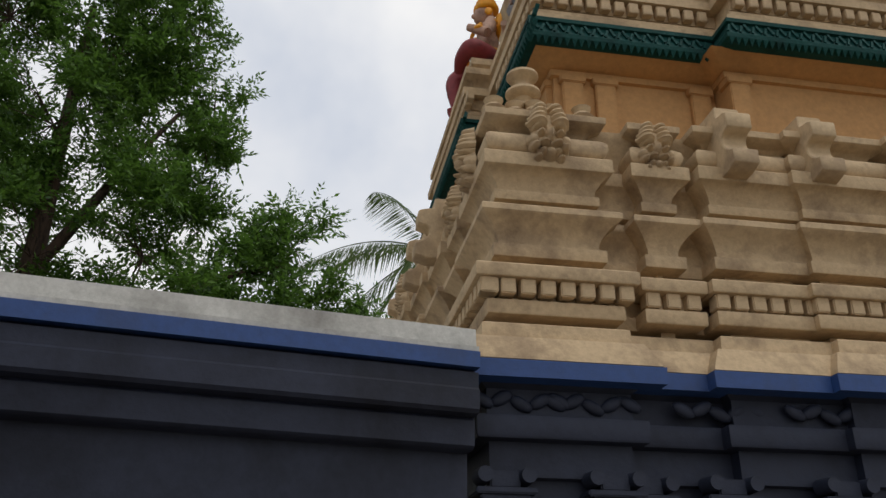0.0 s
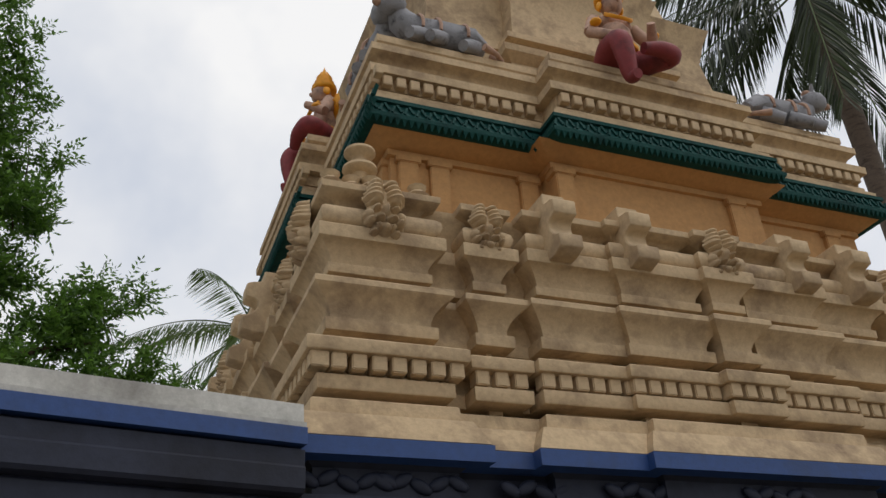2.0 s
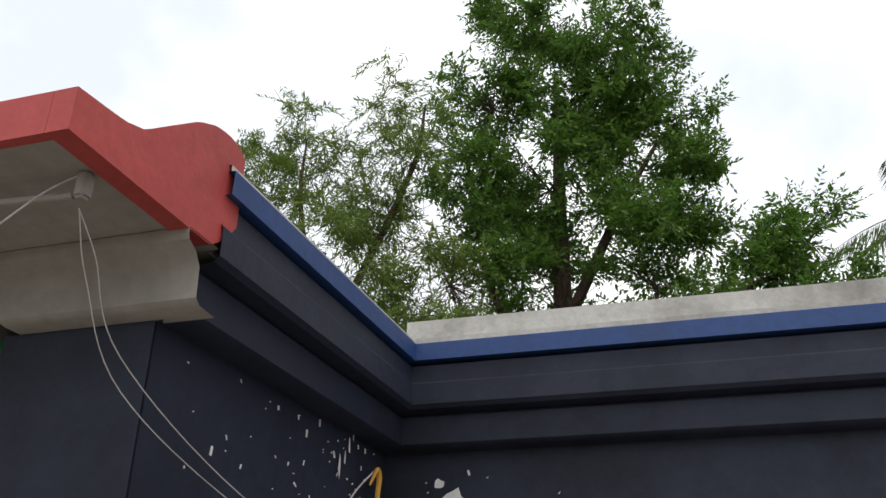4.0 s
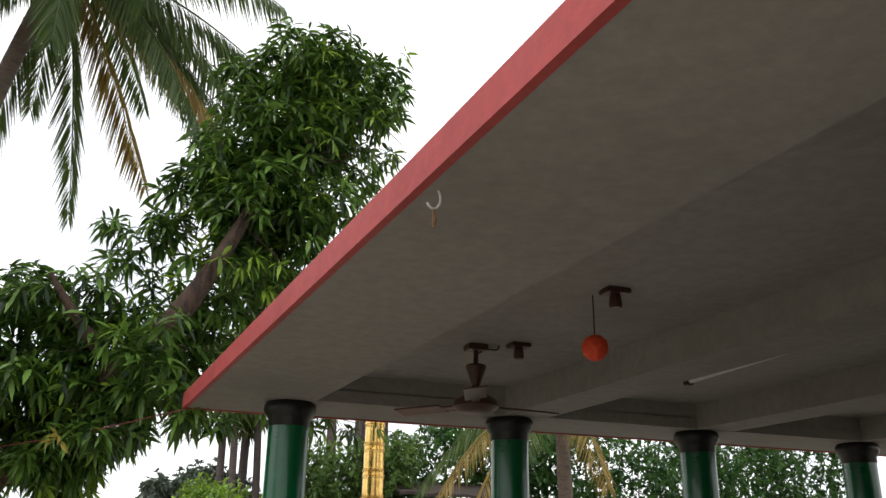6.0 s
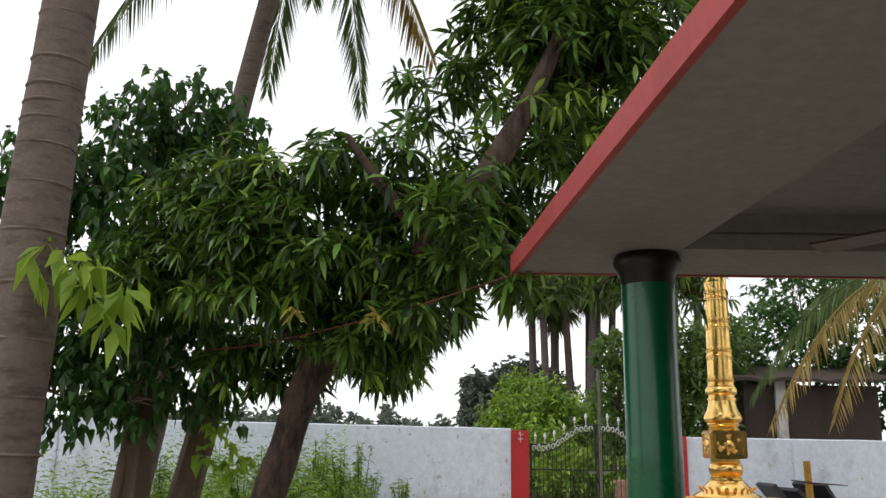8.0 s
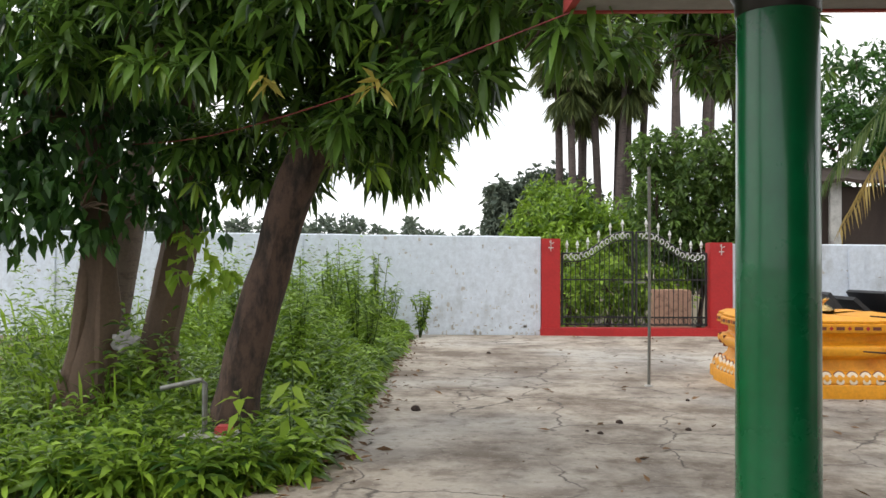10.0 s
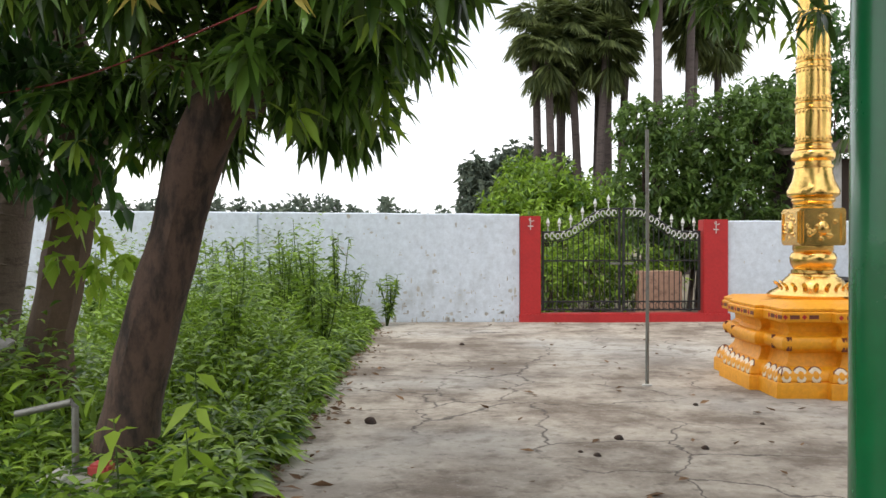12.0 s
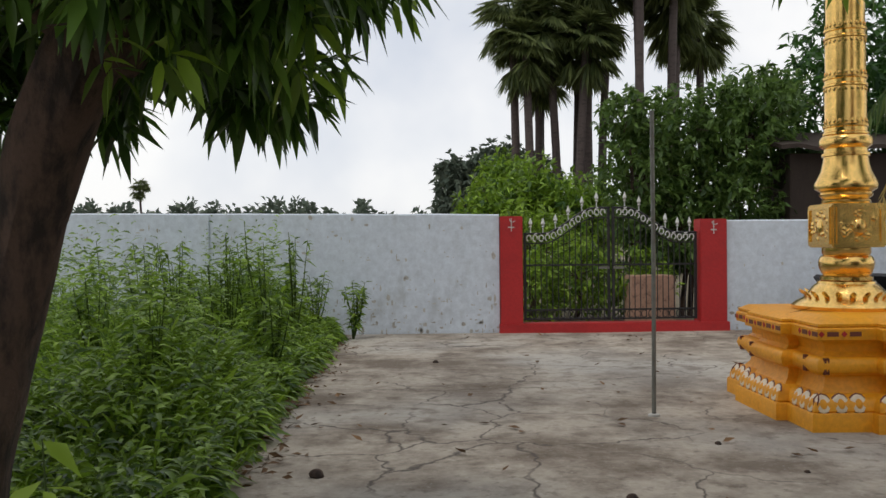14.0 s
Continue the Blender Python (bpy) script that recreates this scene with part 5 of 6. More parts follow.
# insulator and cable at the slab's near corner
ins = thing("cable_insulator", "grimy cable insulator with loose wires under the slab corner", "insulator")
part("clip", boxes((-0.012, 0.018, -0.012, 0.015, -0.06, -0.002), bevel=0.006), "soffit", ins)
part("pipe", tube([(0, 0.02, -0.05), (-0.01, 0.2, -0.045), (-0.02, 0.4, -0.03)], 0.007, 8), "soffit", ins, "whitewashed conduit")
part("loose_wire", tube(smooth_path([(0.0, 0, -0.08), (0.07, 0.0, -0.15), (0.22, 0.02, -0.30), (0.6, -0.06, -0.50), (1.15, -0.2, -0.68)], 8), 0.0013, 5), "rag", ins)
part("loose_wire", tube(smooth_path([(0.0, 0, -0.08), (0.08, 0.02, -0.19), (0.25, 0.03, -0.36), (0.6, -0.06, -0.53), (1.15, -0.2, -0.70)], 8), 0.0013, 5), "rag", ins)
part("stub_wire", tube(smooth_path([(0.0, 0, 0), (-0.04, 0.05, -0.06), (-0.09, 0.10, -0.16)], 6), 0.002, 5), "rag", ins)
ins.matrix_world = TEMPLE @ Matrix.Translation((0.41, Y0 + 0.05, ZS))
# plastered corbel over the dark end wall, under the slab
CORBEL = [(-0.02, ZB - 0.300), (0.045, ZB - 0.296), (0.060, ZB - 0.283), (0.064, ZB - 0.215), (0.085, ZB - 0.185), (0.115, ZB - 0.170), (0.120, ZB - 0.158), (0.120, ZB - 0.142), (0.0, ZB - 0.141)]
cb = structure(placed_part("corbel", mitred([(WALLP[1][0], WALLP[1][1] - 0.112), WALLP[0], (1.3, WALLP[0][1])], CORBEL), "soffit"), "rough whitewashed stepped corbel under the slab end", "corbel")
structure(placed_part("hall_end_pier", boxes((WALLP[1][0] - 0.001, 1.3, WALLP[1][1] + 0.024, WALLP[0][1] + 0.08, -0.05, ZS - 0.16)), "navy"), "dark navy painted end pier of the hall", "pier")
# flaked paint on the dark walls
fl = random.Random(3)
bmf = bmesh.new()
for i in range(240):
    w, h = 0.002 + 0.008 * fl.random() ** 4, 0.003 + 0.020 * fl.random() ** 4
    x = 0.82 + 1.28 * fl.random() ** 0.7
    z = 1.1 + 1.05 * fl.random()
    bmesh.ops.create_cube(bmf, size=1, matrix=Matrix.LocRotScale((x, YR + 0.094 + (2.158 - x) * 0.0254, z), Euler((0, fl.gauss(0, 0.5), 0)), (w, 0.004, h)))
fk = part("paint_flakes", bmf, "white", navy_wall, "pale spots where paint has flaked", smooth=False)
fk["kind"] = "stuff"
bmf = bmesh.new()
for i in range(60):
    w, h = 0.003 + 0.010 * fl.random() ** 4, 0.003 + 0.016 * fl.random() ** 4
    bmesh.ops.create_cube(bmf, size=1, matrix=Matrix.LocRotScale((XW + 0.099, YR - 0.6 * fl.random(), 1.2 + 0.9 * fl.random()), Euler((fl.gauss(0, 0.5), 0, 0)), (0.004, w, h)))
fk = part("paint_flakes", bmf, "white", navy_wall, smooth=False)
fk["kind"] = "stuff"

# yellow ribbon and bare patches in the wall corner
rib = thing("faded_ribbon", "faded yellow ribbon tied to a nail in the dark wall", "ribbon")
part("band", tube(smooth_path([(1.90, YR + 0.06, 1.90), (1.935, YR + 0.05, 1.955), (1.955, YR + 0.05, 1.93), (1.945, YR + 0.05, 1.86), (1.965, YR + 0.05, 1.80)], 5), lerp_list([0.004, 0.009, 0.01, 0.008, 0.012], 21), 6), "wood", rib)
part("string", tube(smooth_path([(1.93, YR + 0.06, 1.95), (1.80, YR + 0.07, 1.86), (1.66, YR + 0.07, 1.74)], 5), 0.003, 5), "rag", rib)
rib.matrix_world = TEMPLE @ Matrix.Translation((0.03, 0, 0.12))
bmp = bmesh.new()
pr = random.Random(11)
for (cx, cz, r, n) in ((YR - 0.16, 1.98, 0.06, 14), (YR - 0.10, 2.06, 0.02, 9), (YR - 0.22, 1.93, 0.03, 9)):
    bmp.faces.new([bmp.verts.new((XW + 0.095, cx + r * pr.uniform(0.5, 1.1) * math.cos(a), cz + r * pr.uniform(0.6, 1.3) * math.sin(a))) for a in np.arange(n) * 2 * math.pi / n])
for (cx, cz, r, n) in ((1.83, 2.13, 0.022, 9), (1.80, 2.08, 0.018, 8), (1.76, 2.05, 0.025, 9), (1.86, 2.17, 0.015, 8)):
    bmp.faces.new([bmp.verts.new((cx + r * 0.5 * pr.uniform(0.5, 1.1) * math.cos(a), YR + 0.098, cz + r * 1.4 * pr.uniform(0.6, 1.3) * math.sin(a))) for a in np.arange(n) * 2 * math.pi / n])
part("bare_patches", bmp, "white", navy_wall, "bare whitish plaster patches", smooth=False)["kind"] = "stuff"


# ---------------------------------------------------------------- trees and plants
def tree(name, label, trunk, limbs, bark, loc=(0, 0, 0)):
    t = thing(name, label, "tree", loc=loc)
    part("trunk", tube(smooth_path(trunk[0]), lerp_list(trunk[1], 6 * (len(trunk[0]) - 1) + 1), 16, None, 0.25), bark, t)
    for pts, rad in limbs:
        part("limb", tube(smooth_path(pts), lerp_list(rad, 6 * (len(pts) - 1) + 1), 9, None, 0.25), bark, t)
    return t


def twigs(blobs, count, parent, bark, r=0.008):
    """Thin twigs from blob centres outward, in one mesh."""
    bm = bmesh.new()
    tip, d = blob_points(blobs, count, 0.6)
    for p in tip:
        o = min((Vector(b[:3]) for b in blobs), key=lambda c: (c - Vector(p)).length)
        mid = (o + Vector(p)) / 2 + Vector(rng.normal(0, 0.06, 3))
        tube([o, mid, p], [r * 1.8, r, r * 0.5], 4, bm)
    ob = part("twig_mass", bm, bark, parent)
    ob["kind"] = "stuff"


# mango over the yard
mango = tree("mango_tree", "spreading mango tree with long drooping dark leaves beside the yard",
             ([(-1.96, 10.5, -0.1), (-1.84, 10.5, 0.45), (-1.66, 10.48, 1.15), (-1.47, 10.46, 1.85), (-1.22, 10.4, 2.45)], [0.23, 0.18, 0.165, 0.16, 0.17]),
             [([(-1.15, 10.4, 2.3), (-0.75, 10.0, 2.75), (-0.2, 9.3, 3.25), (0.45, 8.9, 4.0), (1.0, 9.0, 5.2)], [0.14, 0.13, 0.125, 0.11, 0.06]),
              ([(-1.2, 10.4, 2.3), (-1.7, 10.3, 2.7), (-2.4, 10.2, 3.1)], [0.10, 0.07, 0.04]),
              ([(-1.1, 10.4, 2.4), (-1.0, 10.9, 3.0), (-0.8, 11.2, 3.6)], [0.09, 0.07, 0.04]),
              ([(-0.75, 10.0, 2.75), (-0.5, 10.2, 2.85), (-0.1, 10.2, 3.1)], [0.07, 0.05, 0.03]),
              ([(-0.2, 9.3, 3.25), (-0.6, 9.0, 3.7), (-0.9, 8.9, 4.1)], [0.06, 0.05, 0.025])], "bark")
mango_blobs = [(-1.85, 10.1, 3.25, 1.05, 0.95, 0.65), (-2.6, 10.3, 3.4, 0.8, 0.8, 0.65), (-1.05, 9.9, 3.2, 0.85, 0.9, 0.65), (-1.5, 9.6, 3.75, 0.95, 0.8, 0.5), (-2.3, 9.9, 3.95, 0.7, 0.7, 0.5),
               (-0.35, 9.3, 3.6, 0.7, 0.7, 0.6), (-0.6, 10.2, 2.9, 0.65, 0.7, 0.40), (1.05, 9.3, 4.9, 0.9, 0.8, 0.8), (1.65, 9.6, 6.1, 1.0, 0.8, 0.9), (0.35, 9.6, 3.9, 0.7, 0.7, 0.6), (2.2, 9.8, 7.1, 1.1, 0.8, 0.8), (1.15, 9.6, 6.3, 0.7, 0.6, 0.6),
               (-1.15, 10.9, 2.6, 1.1, 0.7, 0.42), (1.6, 10.2, 4.8, 0.9, 0.8, 0.8), (0.4, 8.75, 2.95, 0.5, 0.5, 0.38), (0.1, 8.7, 3.4, 0.5, 0.5, 0.4), (2.3, 11.8, 3.55, 1.0, 0.7, 0.5), (-0.75, 9.9, 2.45, 0.6, 0.6, 0.35), (-1.9, 10.9, 2.35, 0.6, 0.5, 0.4), (-0.2, 9.0, 2.75, 0.5, 0.5, 0.35), (0.0, 9.7, 3.1, 0.5, 0.5, 0.3), (0.3, 9.9, 3.35, 0.5, 0.5, 0.32), (-0.45, 10.0, 2.62, 0.42, 0.45, 0.25), (-0.62, 10.9, 2.32, 0.40, 0.35, 0.2), (0.15, 9.7, 4.75, 0.6, 0.6, 0.5), (0.55, 9.6, 5.5, 0.5, 0.5, 0.5), (-1.2, 9.7, 4.0, 0.7, 0.6, 0.35), (0.85, 9.5, 5.6, 0.6, 0.6, 0.6), (1.35, 9.6, 5.5, 0.8, 0.7, 0.7), (1.9, 9.8, 6.9, 0.9, 0.8, 0.8), (1.45, 9.6, 7.1, 0.7, 0.7, 0.7), (0.8, 9.3, 4.4, 0.6, 0.6, 0.5)]
twigs(mango_blobs, 260, mango, "bark")
rosettes(clumps(mango_blobs, 9, 0.42), 3000, 9, 0.225, 0.052, "mango", "crown", mango, shell=0.45, label="long dark green mango leaves in drooping rosettes")
rosettes(mango_blobs, 550, 8, 0.22, 0.060, "mango", "inner_leaf_mass", mango, shell=0.05)
rosettes(mango_blobs, 260, 8, 0.19, 0.045, "bright", "young_shoot_mass", mango, shell=0.85, label="fresh light green shoots")
whorls([(-0.55, 8.75, 2.5, 0.06, 0.06, 0.05), (-1.35, 9.2, 2.6, 0.06, 0.06, 0.06)], 2, 8, 0.15, 0.04, "yellowed", "yellowed_leaves", mango, down=-0.9, label="yellowed mango leaves")
part("limb", tube(smooth_path([(0.9, 10.2, 4.4), (1.5, 11.0, 4.2), (2.2, 11.6, 3.9)]), lerp_list([0.045, 0.04, 0.02], 13), 7), "bark", mango)

# figs at the edge of the weeds
fig = tree("fig_tree", "old fig tree with fluted twin trunks and hanging heart-shaped leaves",
           ([(-3.42, 11.2, -0.1), (-3.36, 11.2, 0.3), (-3.26, 11.2, 0.9), (-3.25, 11.2, 1.6), (-3.3, 11.25, 2.6), (-3.2, 11.3, 3.6)], [0.36, 0.24, 0.165, 0.15, 0.14, 0.08]),
           [([(-3.62, 11.05, -0.1), (-3.42, 11.1, 0.6), (-3.32, 11.12, 1.4)], [0.10, 0.09, 0.07]),
            ([(-3.22, 11.05, -0.1), (-3.2, 11.1, 0.6), (-3.2, 11.12, 1.4)], [0.12, 0.085, 0.07]),
            ([(-2.95, 11.9, -0.1), (-2.95, 11.85, 0.7), (-2.78, 11.8, 1.5), (-2.6, 11.7, 2.4), (-2.7, 11.6, 3.2)], [0.22, 0.18, 0.17, 0.16, 0.08]),
            ([(-3.3, 11.25, 2.4), (-3.9, 11.1, 3.0), (-4.4, 11.0, 3.5)], [0.09, 0.06, 0.03])], "smooth_bark")
fig_blobs = [(-3.0, 10.9, 5.1, 0.7, 0.6, 0.55), (-2.45, 11.0, 4.7, 0.55, 0.5, 0.5), (-3.5, 10.9, 4.7, 0.7, 0.7, 0.6), (-4.9, 11.0, 3.9, 0.9, 0.8, 0.9), (-5.2, 11.2, 2.8, 0.9, 0.8, 0.9), (-4.3, 10.9, 4.3, 0.7, 0.7, 0.6), (-3.6, 10.9, 2.7, 0.9, 0.8, 0.8), (-3.0, 11.2, 3.3, 0.9, 0.8, 0.8), (-4.3, 11.1, 2.9, 0.9, 0.8, 0.8), (-3.3, 10.9, 4.0, 0.8, 0.8, 0.7), (-4.0, 10.8, 2.0, 0.6, 0.6, 0.5), (-2.6, 11.3, 2.3, 0.6, 0.6, 0.6), (-3.2, 10.7, 1.9, 0.45, 0.4, 0.4)]
twigs(fig_blobs, 110, fig, "smooth_bark")
whorls(fig_blobs, 3600, 3, 0.125, 0.095, "fig", "crown", fig, shell=0.4, droop=0.5, down=-0.8, wide_at=0.35, label="dark heart-shaped leaves")
whorls([(-2.45, 11.1, 1.55, 0.25, 0.25, 0.35), (-2.2, 11.1, 1.35, 0.2, 0.2, 0.2)], 26, 3, 0.13, 0.10, "young", "low_shoot_mass", fig, droop=0.4, down=-0.6, wide_at=0.35, label="bright green low shoots")
rag = thing("rag", "pale rag wedged between two trunks", "rag", loc=(-3.02, 11.15, 0.78))
bm = bmesh.new()
bmesh.ops.create_icosphere(bm, subdivisions=3, radius=0.085, matrix=Matrix.Diagonal((1.2, 0.5, 0.9, 1)))
for vv in bm.verts:
    vv.co *= 1 + 0.9 * noise.noise(vv.co * 22) + 0.4 * noise.noise(vv.co * 55)
part("cloth", bm, "rag", rag)


# coconut palms
def frond(base, tip_dir, length, arch, leaflets, leaf_len, material, parent, name="frond", hang=0.8, label=""):
    """A feather frond: rachis with two rows of leaflets."""
    base, d = Vector(base), Vector(tip_dir).normalized()
    pts = [base + d * length * s + Vector((0, 0, -arch * length * s * s)) for s in np.linspace(0, 1, 14)]
    ob = part(name, tube(pts, lerp_list([0.028, 0.018, 0.006], 14), 6), "dry" if material == "dry" else "coco", parent, label)
    n = leaflets
    s = np.linspace(0.14, 0.995, n)
    P = np.array([[np.interp(x, np.linspace(0, 1, 14), [p[k] for p in pts]) for k in range(3)] for x in s])
    T = unit(np.gradient(P, axis=0))
    side = unit(np.cross(T, np.array([0, 0, 1.0])))
    out_pos, out_way, out_len = [], [], []
    for sg in (-1, 1):
        way = unit(side * sg * 0.9 + T * 0.75 + np.array([0, 0, -hang]) + rng.normal(0, 0.08, (n, 3)))
        out_pos.append(P)
        out_way.append(way)
        out_len.append(leaf_len * np.sin(np.pi * (0.12 + 0.83 * (s - 0.14) / 0.86)) ** 0.6 * rng.uniform(0.85, 1.1, n))
    L = np.concatenate(out_len)
    me = leaves_mesh("leaflets", np.concatenate(out_pos), np.concatenate(out_way), L, np.full(len(L), 0.028) * (0.6 + leaf_len), 0.22, 0.35)
    leaf_part("feathering", me, material, ob)
    return ob


def coconut_palm(label, trunk, radii, fronds, seed, length=3.2):
    t = thing("coconut_palm", label, "palm tree", "coconut palms")
    n = 6 * (len(trunk) - 1) + 1
    path = smooth_path(trunk)
    bm = tube(path, lerp_list(radii, n), 16, None, 0.08)
    part("trunk", bm, "palm_bark", t)
    if len(path) > 2:
        rings = bmesh.new()
        m = 26
        for i in range(m):
            f = (i + 0.5) / m * (len(path) - 1)
            a, b = path[int(f)], path[min(int(f) + 1, len(path) - 1)]
            p = a.lerp(b, f % 1)
            r = float(np.interp(f, range(n), lerp_list(radii, n)))
            d = (b - a).normalized()
            tube([p - d * 0.012, p, p + d * 0.012], [r * 0.99, r * 1.035, r * 0.99], 16, rings)
        ob = part("scar_band", rings, "palm_bark", t, "ringed leaf scars")
        ob["kind"] = "stuff"
    top = path[-1]
    r2 = random.Random(seed)
    for i in range(fronds):
        a = 2 * math.pi * (i + 0.4 * r2.random()) / fronds * 1.618 * 2
        up = 0.9 - 1.5 * i / fronds
        frond(top, (math.cos(a), math.sin(a), up), length * r2.uniform(0.85, 1.1), 0.38 + 0.36 * r2.random(), 110, 0.82, "dry" if i > fronds - 3 else "coco", t, hang=1.3 + 0.7 * r2.random())
    return t


coconut_palm("leaning coconut palm with a ringed grey trunk", [(-3.9, 12.6, -0.1), (-3.4, 12.5, 2.5), (-2.93, 12.5, 4.9), (-2.3, 12.5, 8.3), (-1.85, 12.4, 10.2)], [0.2, 0.15, 0.14, 0.125, 0.12], 28, 4, 3.5)
near_palm = coconut_palm("ringed grey palm trunk with young leaves low on it", [UNIT @ Vector(q) for q in ((-1.46, 5.0, 0.4), (-1.41, 5.0, 1.3), (-1.39, 5.0, 2.4), (-1.36, 5.0, 3.2), (-1.2, 4.95, 6.8))], [0.19, 0.165, 0.15, 0.14, 0.13], 12, 9, 3.4)
whorls([(*(UNIT @ Vector((-1.14, 4.95, 1.98))), 0.15, 0.12, 0.15), (*(UNIT @ Vector((-1.25, 4.9, 2.08))), 0.15, 0.12, 0.1)], 15, 4, 0.17, 0.075, "young", "young_leaves", near_palm, down=-0.7, droop=0.4, label="bright lime-green young leaves")

# palm fronds over the far end of the hall
drooper = thing("coconut_palm", "coconut palm with yellowing fronds drooping behind the hall", "palm tree", "coconut palms")
part("trunk", tube(smooth_path([(9.2, 17.6, -0.1), (9.0, 17.3, 2.4), (8.9, 17.2, 4.6)]), lerp_list([0.2, 0.16, 0.14], 13), 14), "palm_bark", drooper)
for d, ln, ar, mt in (((-1.0, -0.25, 0.35), 3.9, 1.0, "dry"), ((-1.0, 0.2, 0.5), 3.8, 1.0, "coco"), ((-0.7, -0.8, 0.5), 3.2, 0.8, "coco"), ((-0.5, 0.8, 0.6), 3.4, 0.6, "coco"), ((0.3, -1, 0.6), 3.2, 0.6, "coco"), ((-0.9, -0.5, 0.3), 3.4, 1.05, "dry"), ((0.8, 0.2, 0.7), 3.2, 0.6, "coco"), ((-0.2, -1, 0.2), 3.0, 0.8, "dry")):
    frond((8.9, 17.2, 4.6), d, ln, ar, 64, 0.7, mt, drooper, hang=1.1)


# trees behind the temple
def T2W(p):
    return TEMPLE @ Vector(p)


def tblobs(bl, grow=1.0):
    return [(*T2W(b[:3]), *(v * grow * K for v in b[3:])) for b in bl]


tall = tree("leafy_tree", "tall dense green tree rising behind the temple wall",
            ([T2W(p) for p in ((11.2, 2.0, -0.1), (11.1, 2.0, 3.0), (11.1, 1.9, 6.5), (11.0, 1.8, 10.5))], [0.40, 0.31, 0.23, 0.08]),
            [([T2W(p) for p in ((11.1, 2.0, 3.6), (10.8, 1.0, 5.0), (10.6, -0.4, 6.0), (10.6, -1.4, 6.4))], [0.17, 0.14, 0.09, 0.05]),
             ([T2W(p) for p in ((11.1, 2.0, 4.2), (11.0, 2.7, 6.0), (10.9, 3.2, 7.4))], [0.17, 0.12, 0.05]),
             ([T2W(p) for p in ((11.1, 1.9, 6.0), (10.9, 0.9, 7.8), (10.9, 0.3, 8.8))], [0.14, 0.09, 0.05])], "bark")
tall_blobs = tblobs([(11.0, 1.9, 6.2, 1.3, 1.5, 1.3), (11.0, 0.5, 6.4, 1.2, 1.2, 1.2), (10.9, -0.6, 5.9, 1.0, 1.0, 0.8), (10.8, -1.5, 5.7, 0.8, 0.7, 0.6), (11.0, 2.0, 8.3, 1.2, 1.2, 1.3), (11.0, 0.9, 8.0, 1.0, 1.0, 1.0), (11.0, 1.9, 10.3, 0.95, 0.95, 1.2), (11.0, 1.5, 11.7, 0.7, 0.8, 1.0), (11.0, 2.4, 12.2, 0.7, 0.7, 1.0), (11.0, 2.9, 7.2, 0.9, 0.9, 1.1), (11.0, 1.3, 9.6, 0.6, 0.9, 0.6), (11.0, 0.2, 7.5, 0.7, 0.7, 0.6), (10.9, -1.0, 6.8, 0.5, 0.6, 0.45), (11.0, 1.0, 5.0, 1.4, 1.8, 0.6), (11.0, -1.0, 4.9, 1.2, 1.2, 0.5), (11.0, 3.3, 8.6, 0.8, 0.8, 0.9), (11.0, 2.9, 10.0, 0.7, 0.8, 0.8), (11.0, 1.0, 10.6, 0.5, 0.6, 0.5), (11.0, -0.1, 8.4, 0.5, 0.5, 0.4), (11.0, 0.5, 9.6, 0.6, 0.6, 0.5), (11.0, 0.4, 11.0, 0.5, 0.5, 0.5), (11.0, -0.2, 8.9, 0.55, 0.55, 0.55), (10.9, -1.5, 7.0, 0.55, 0.55, 0.5), (10.8, -2.1, 5.9, 0.55, 0.6, 0.5), (11.0, 0.2, 10.2, 0.5, 0.5, 0.5)], 1.17)
twigs(tall_blobs, 300, tall, "bark", 0.012)
sprays(clumps(tall_blobs, 12, 0.34), 7300, 15, 0.8, 0.175, 0.068, "crown_leaf", "crown", tall, shell=0.15, up=0.55, label="dense small bright green leaves on upright shoots")
feath = tree("feathery_tree", "open feathery-leaved tree behind the temple wall",
             ([T2W(p) for p in ((10.0, 5.9, -0.1), (9.9, 5.8, 3.0), (9.8, 5.6, 5.2), (9.7, 5.2, 7.0))], [0.31, 0.23, 0.17, 0.08]),
             [([T2W(p) for p in ((9.8, 5.6, 4.8), (9.6, 4.6, 6.4), (9.6, 3.8, 8.2), (9.5, 3.6, 9.2))], [0.12, 0.09, 0.06, 0.025]),
              ([T2W(p) for p in ((9.8, 5.7, 4.6), (9.6, 6.6, 6.2), (9.4, 7.4, 7.4))], [0.12, 0.09, 0.03]),
              ([T2W(p) for p in ((9.8, 5.3, 6.0), (9.6, 5.6, 7.8), (9.6, 5.6, 9.0))], [0.09, 0.06, 0.025])], "bark")
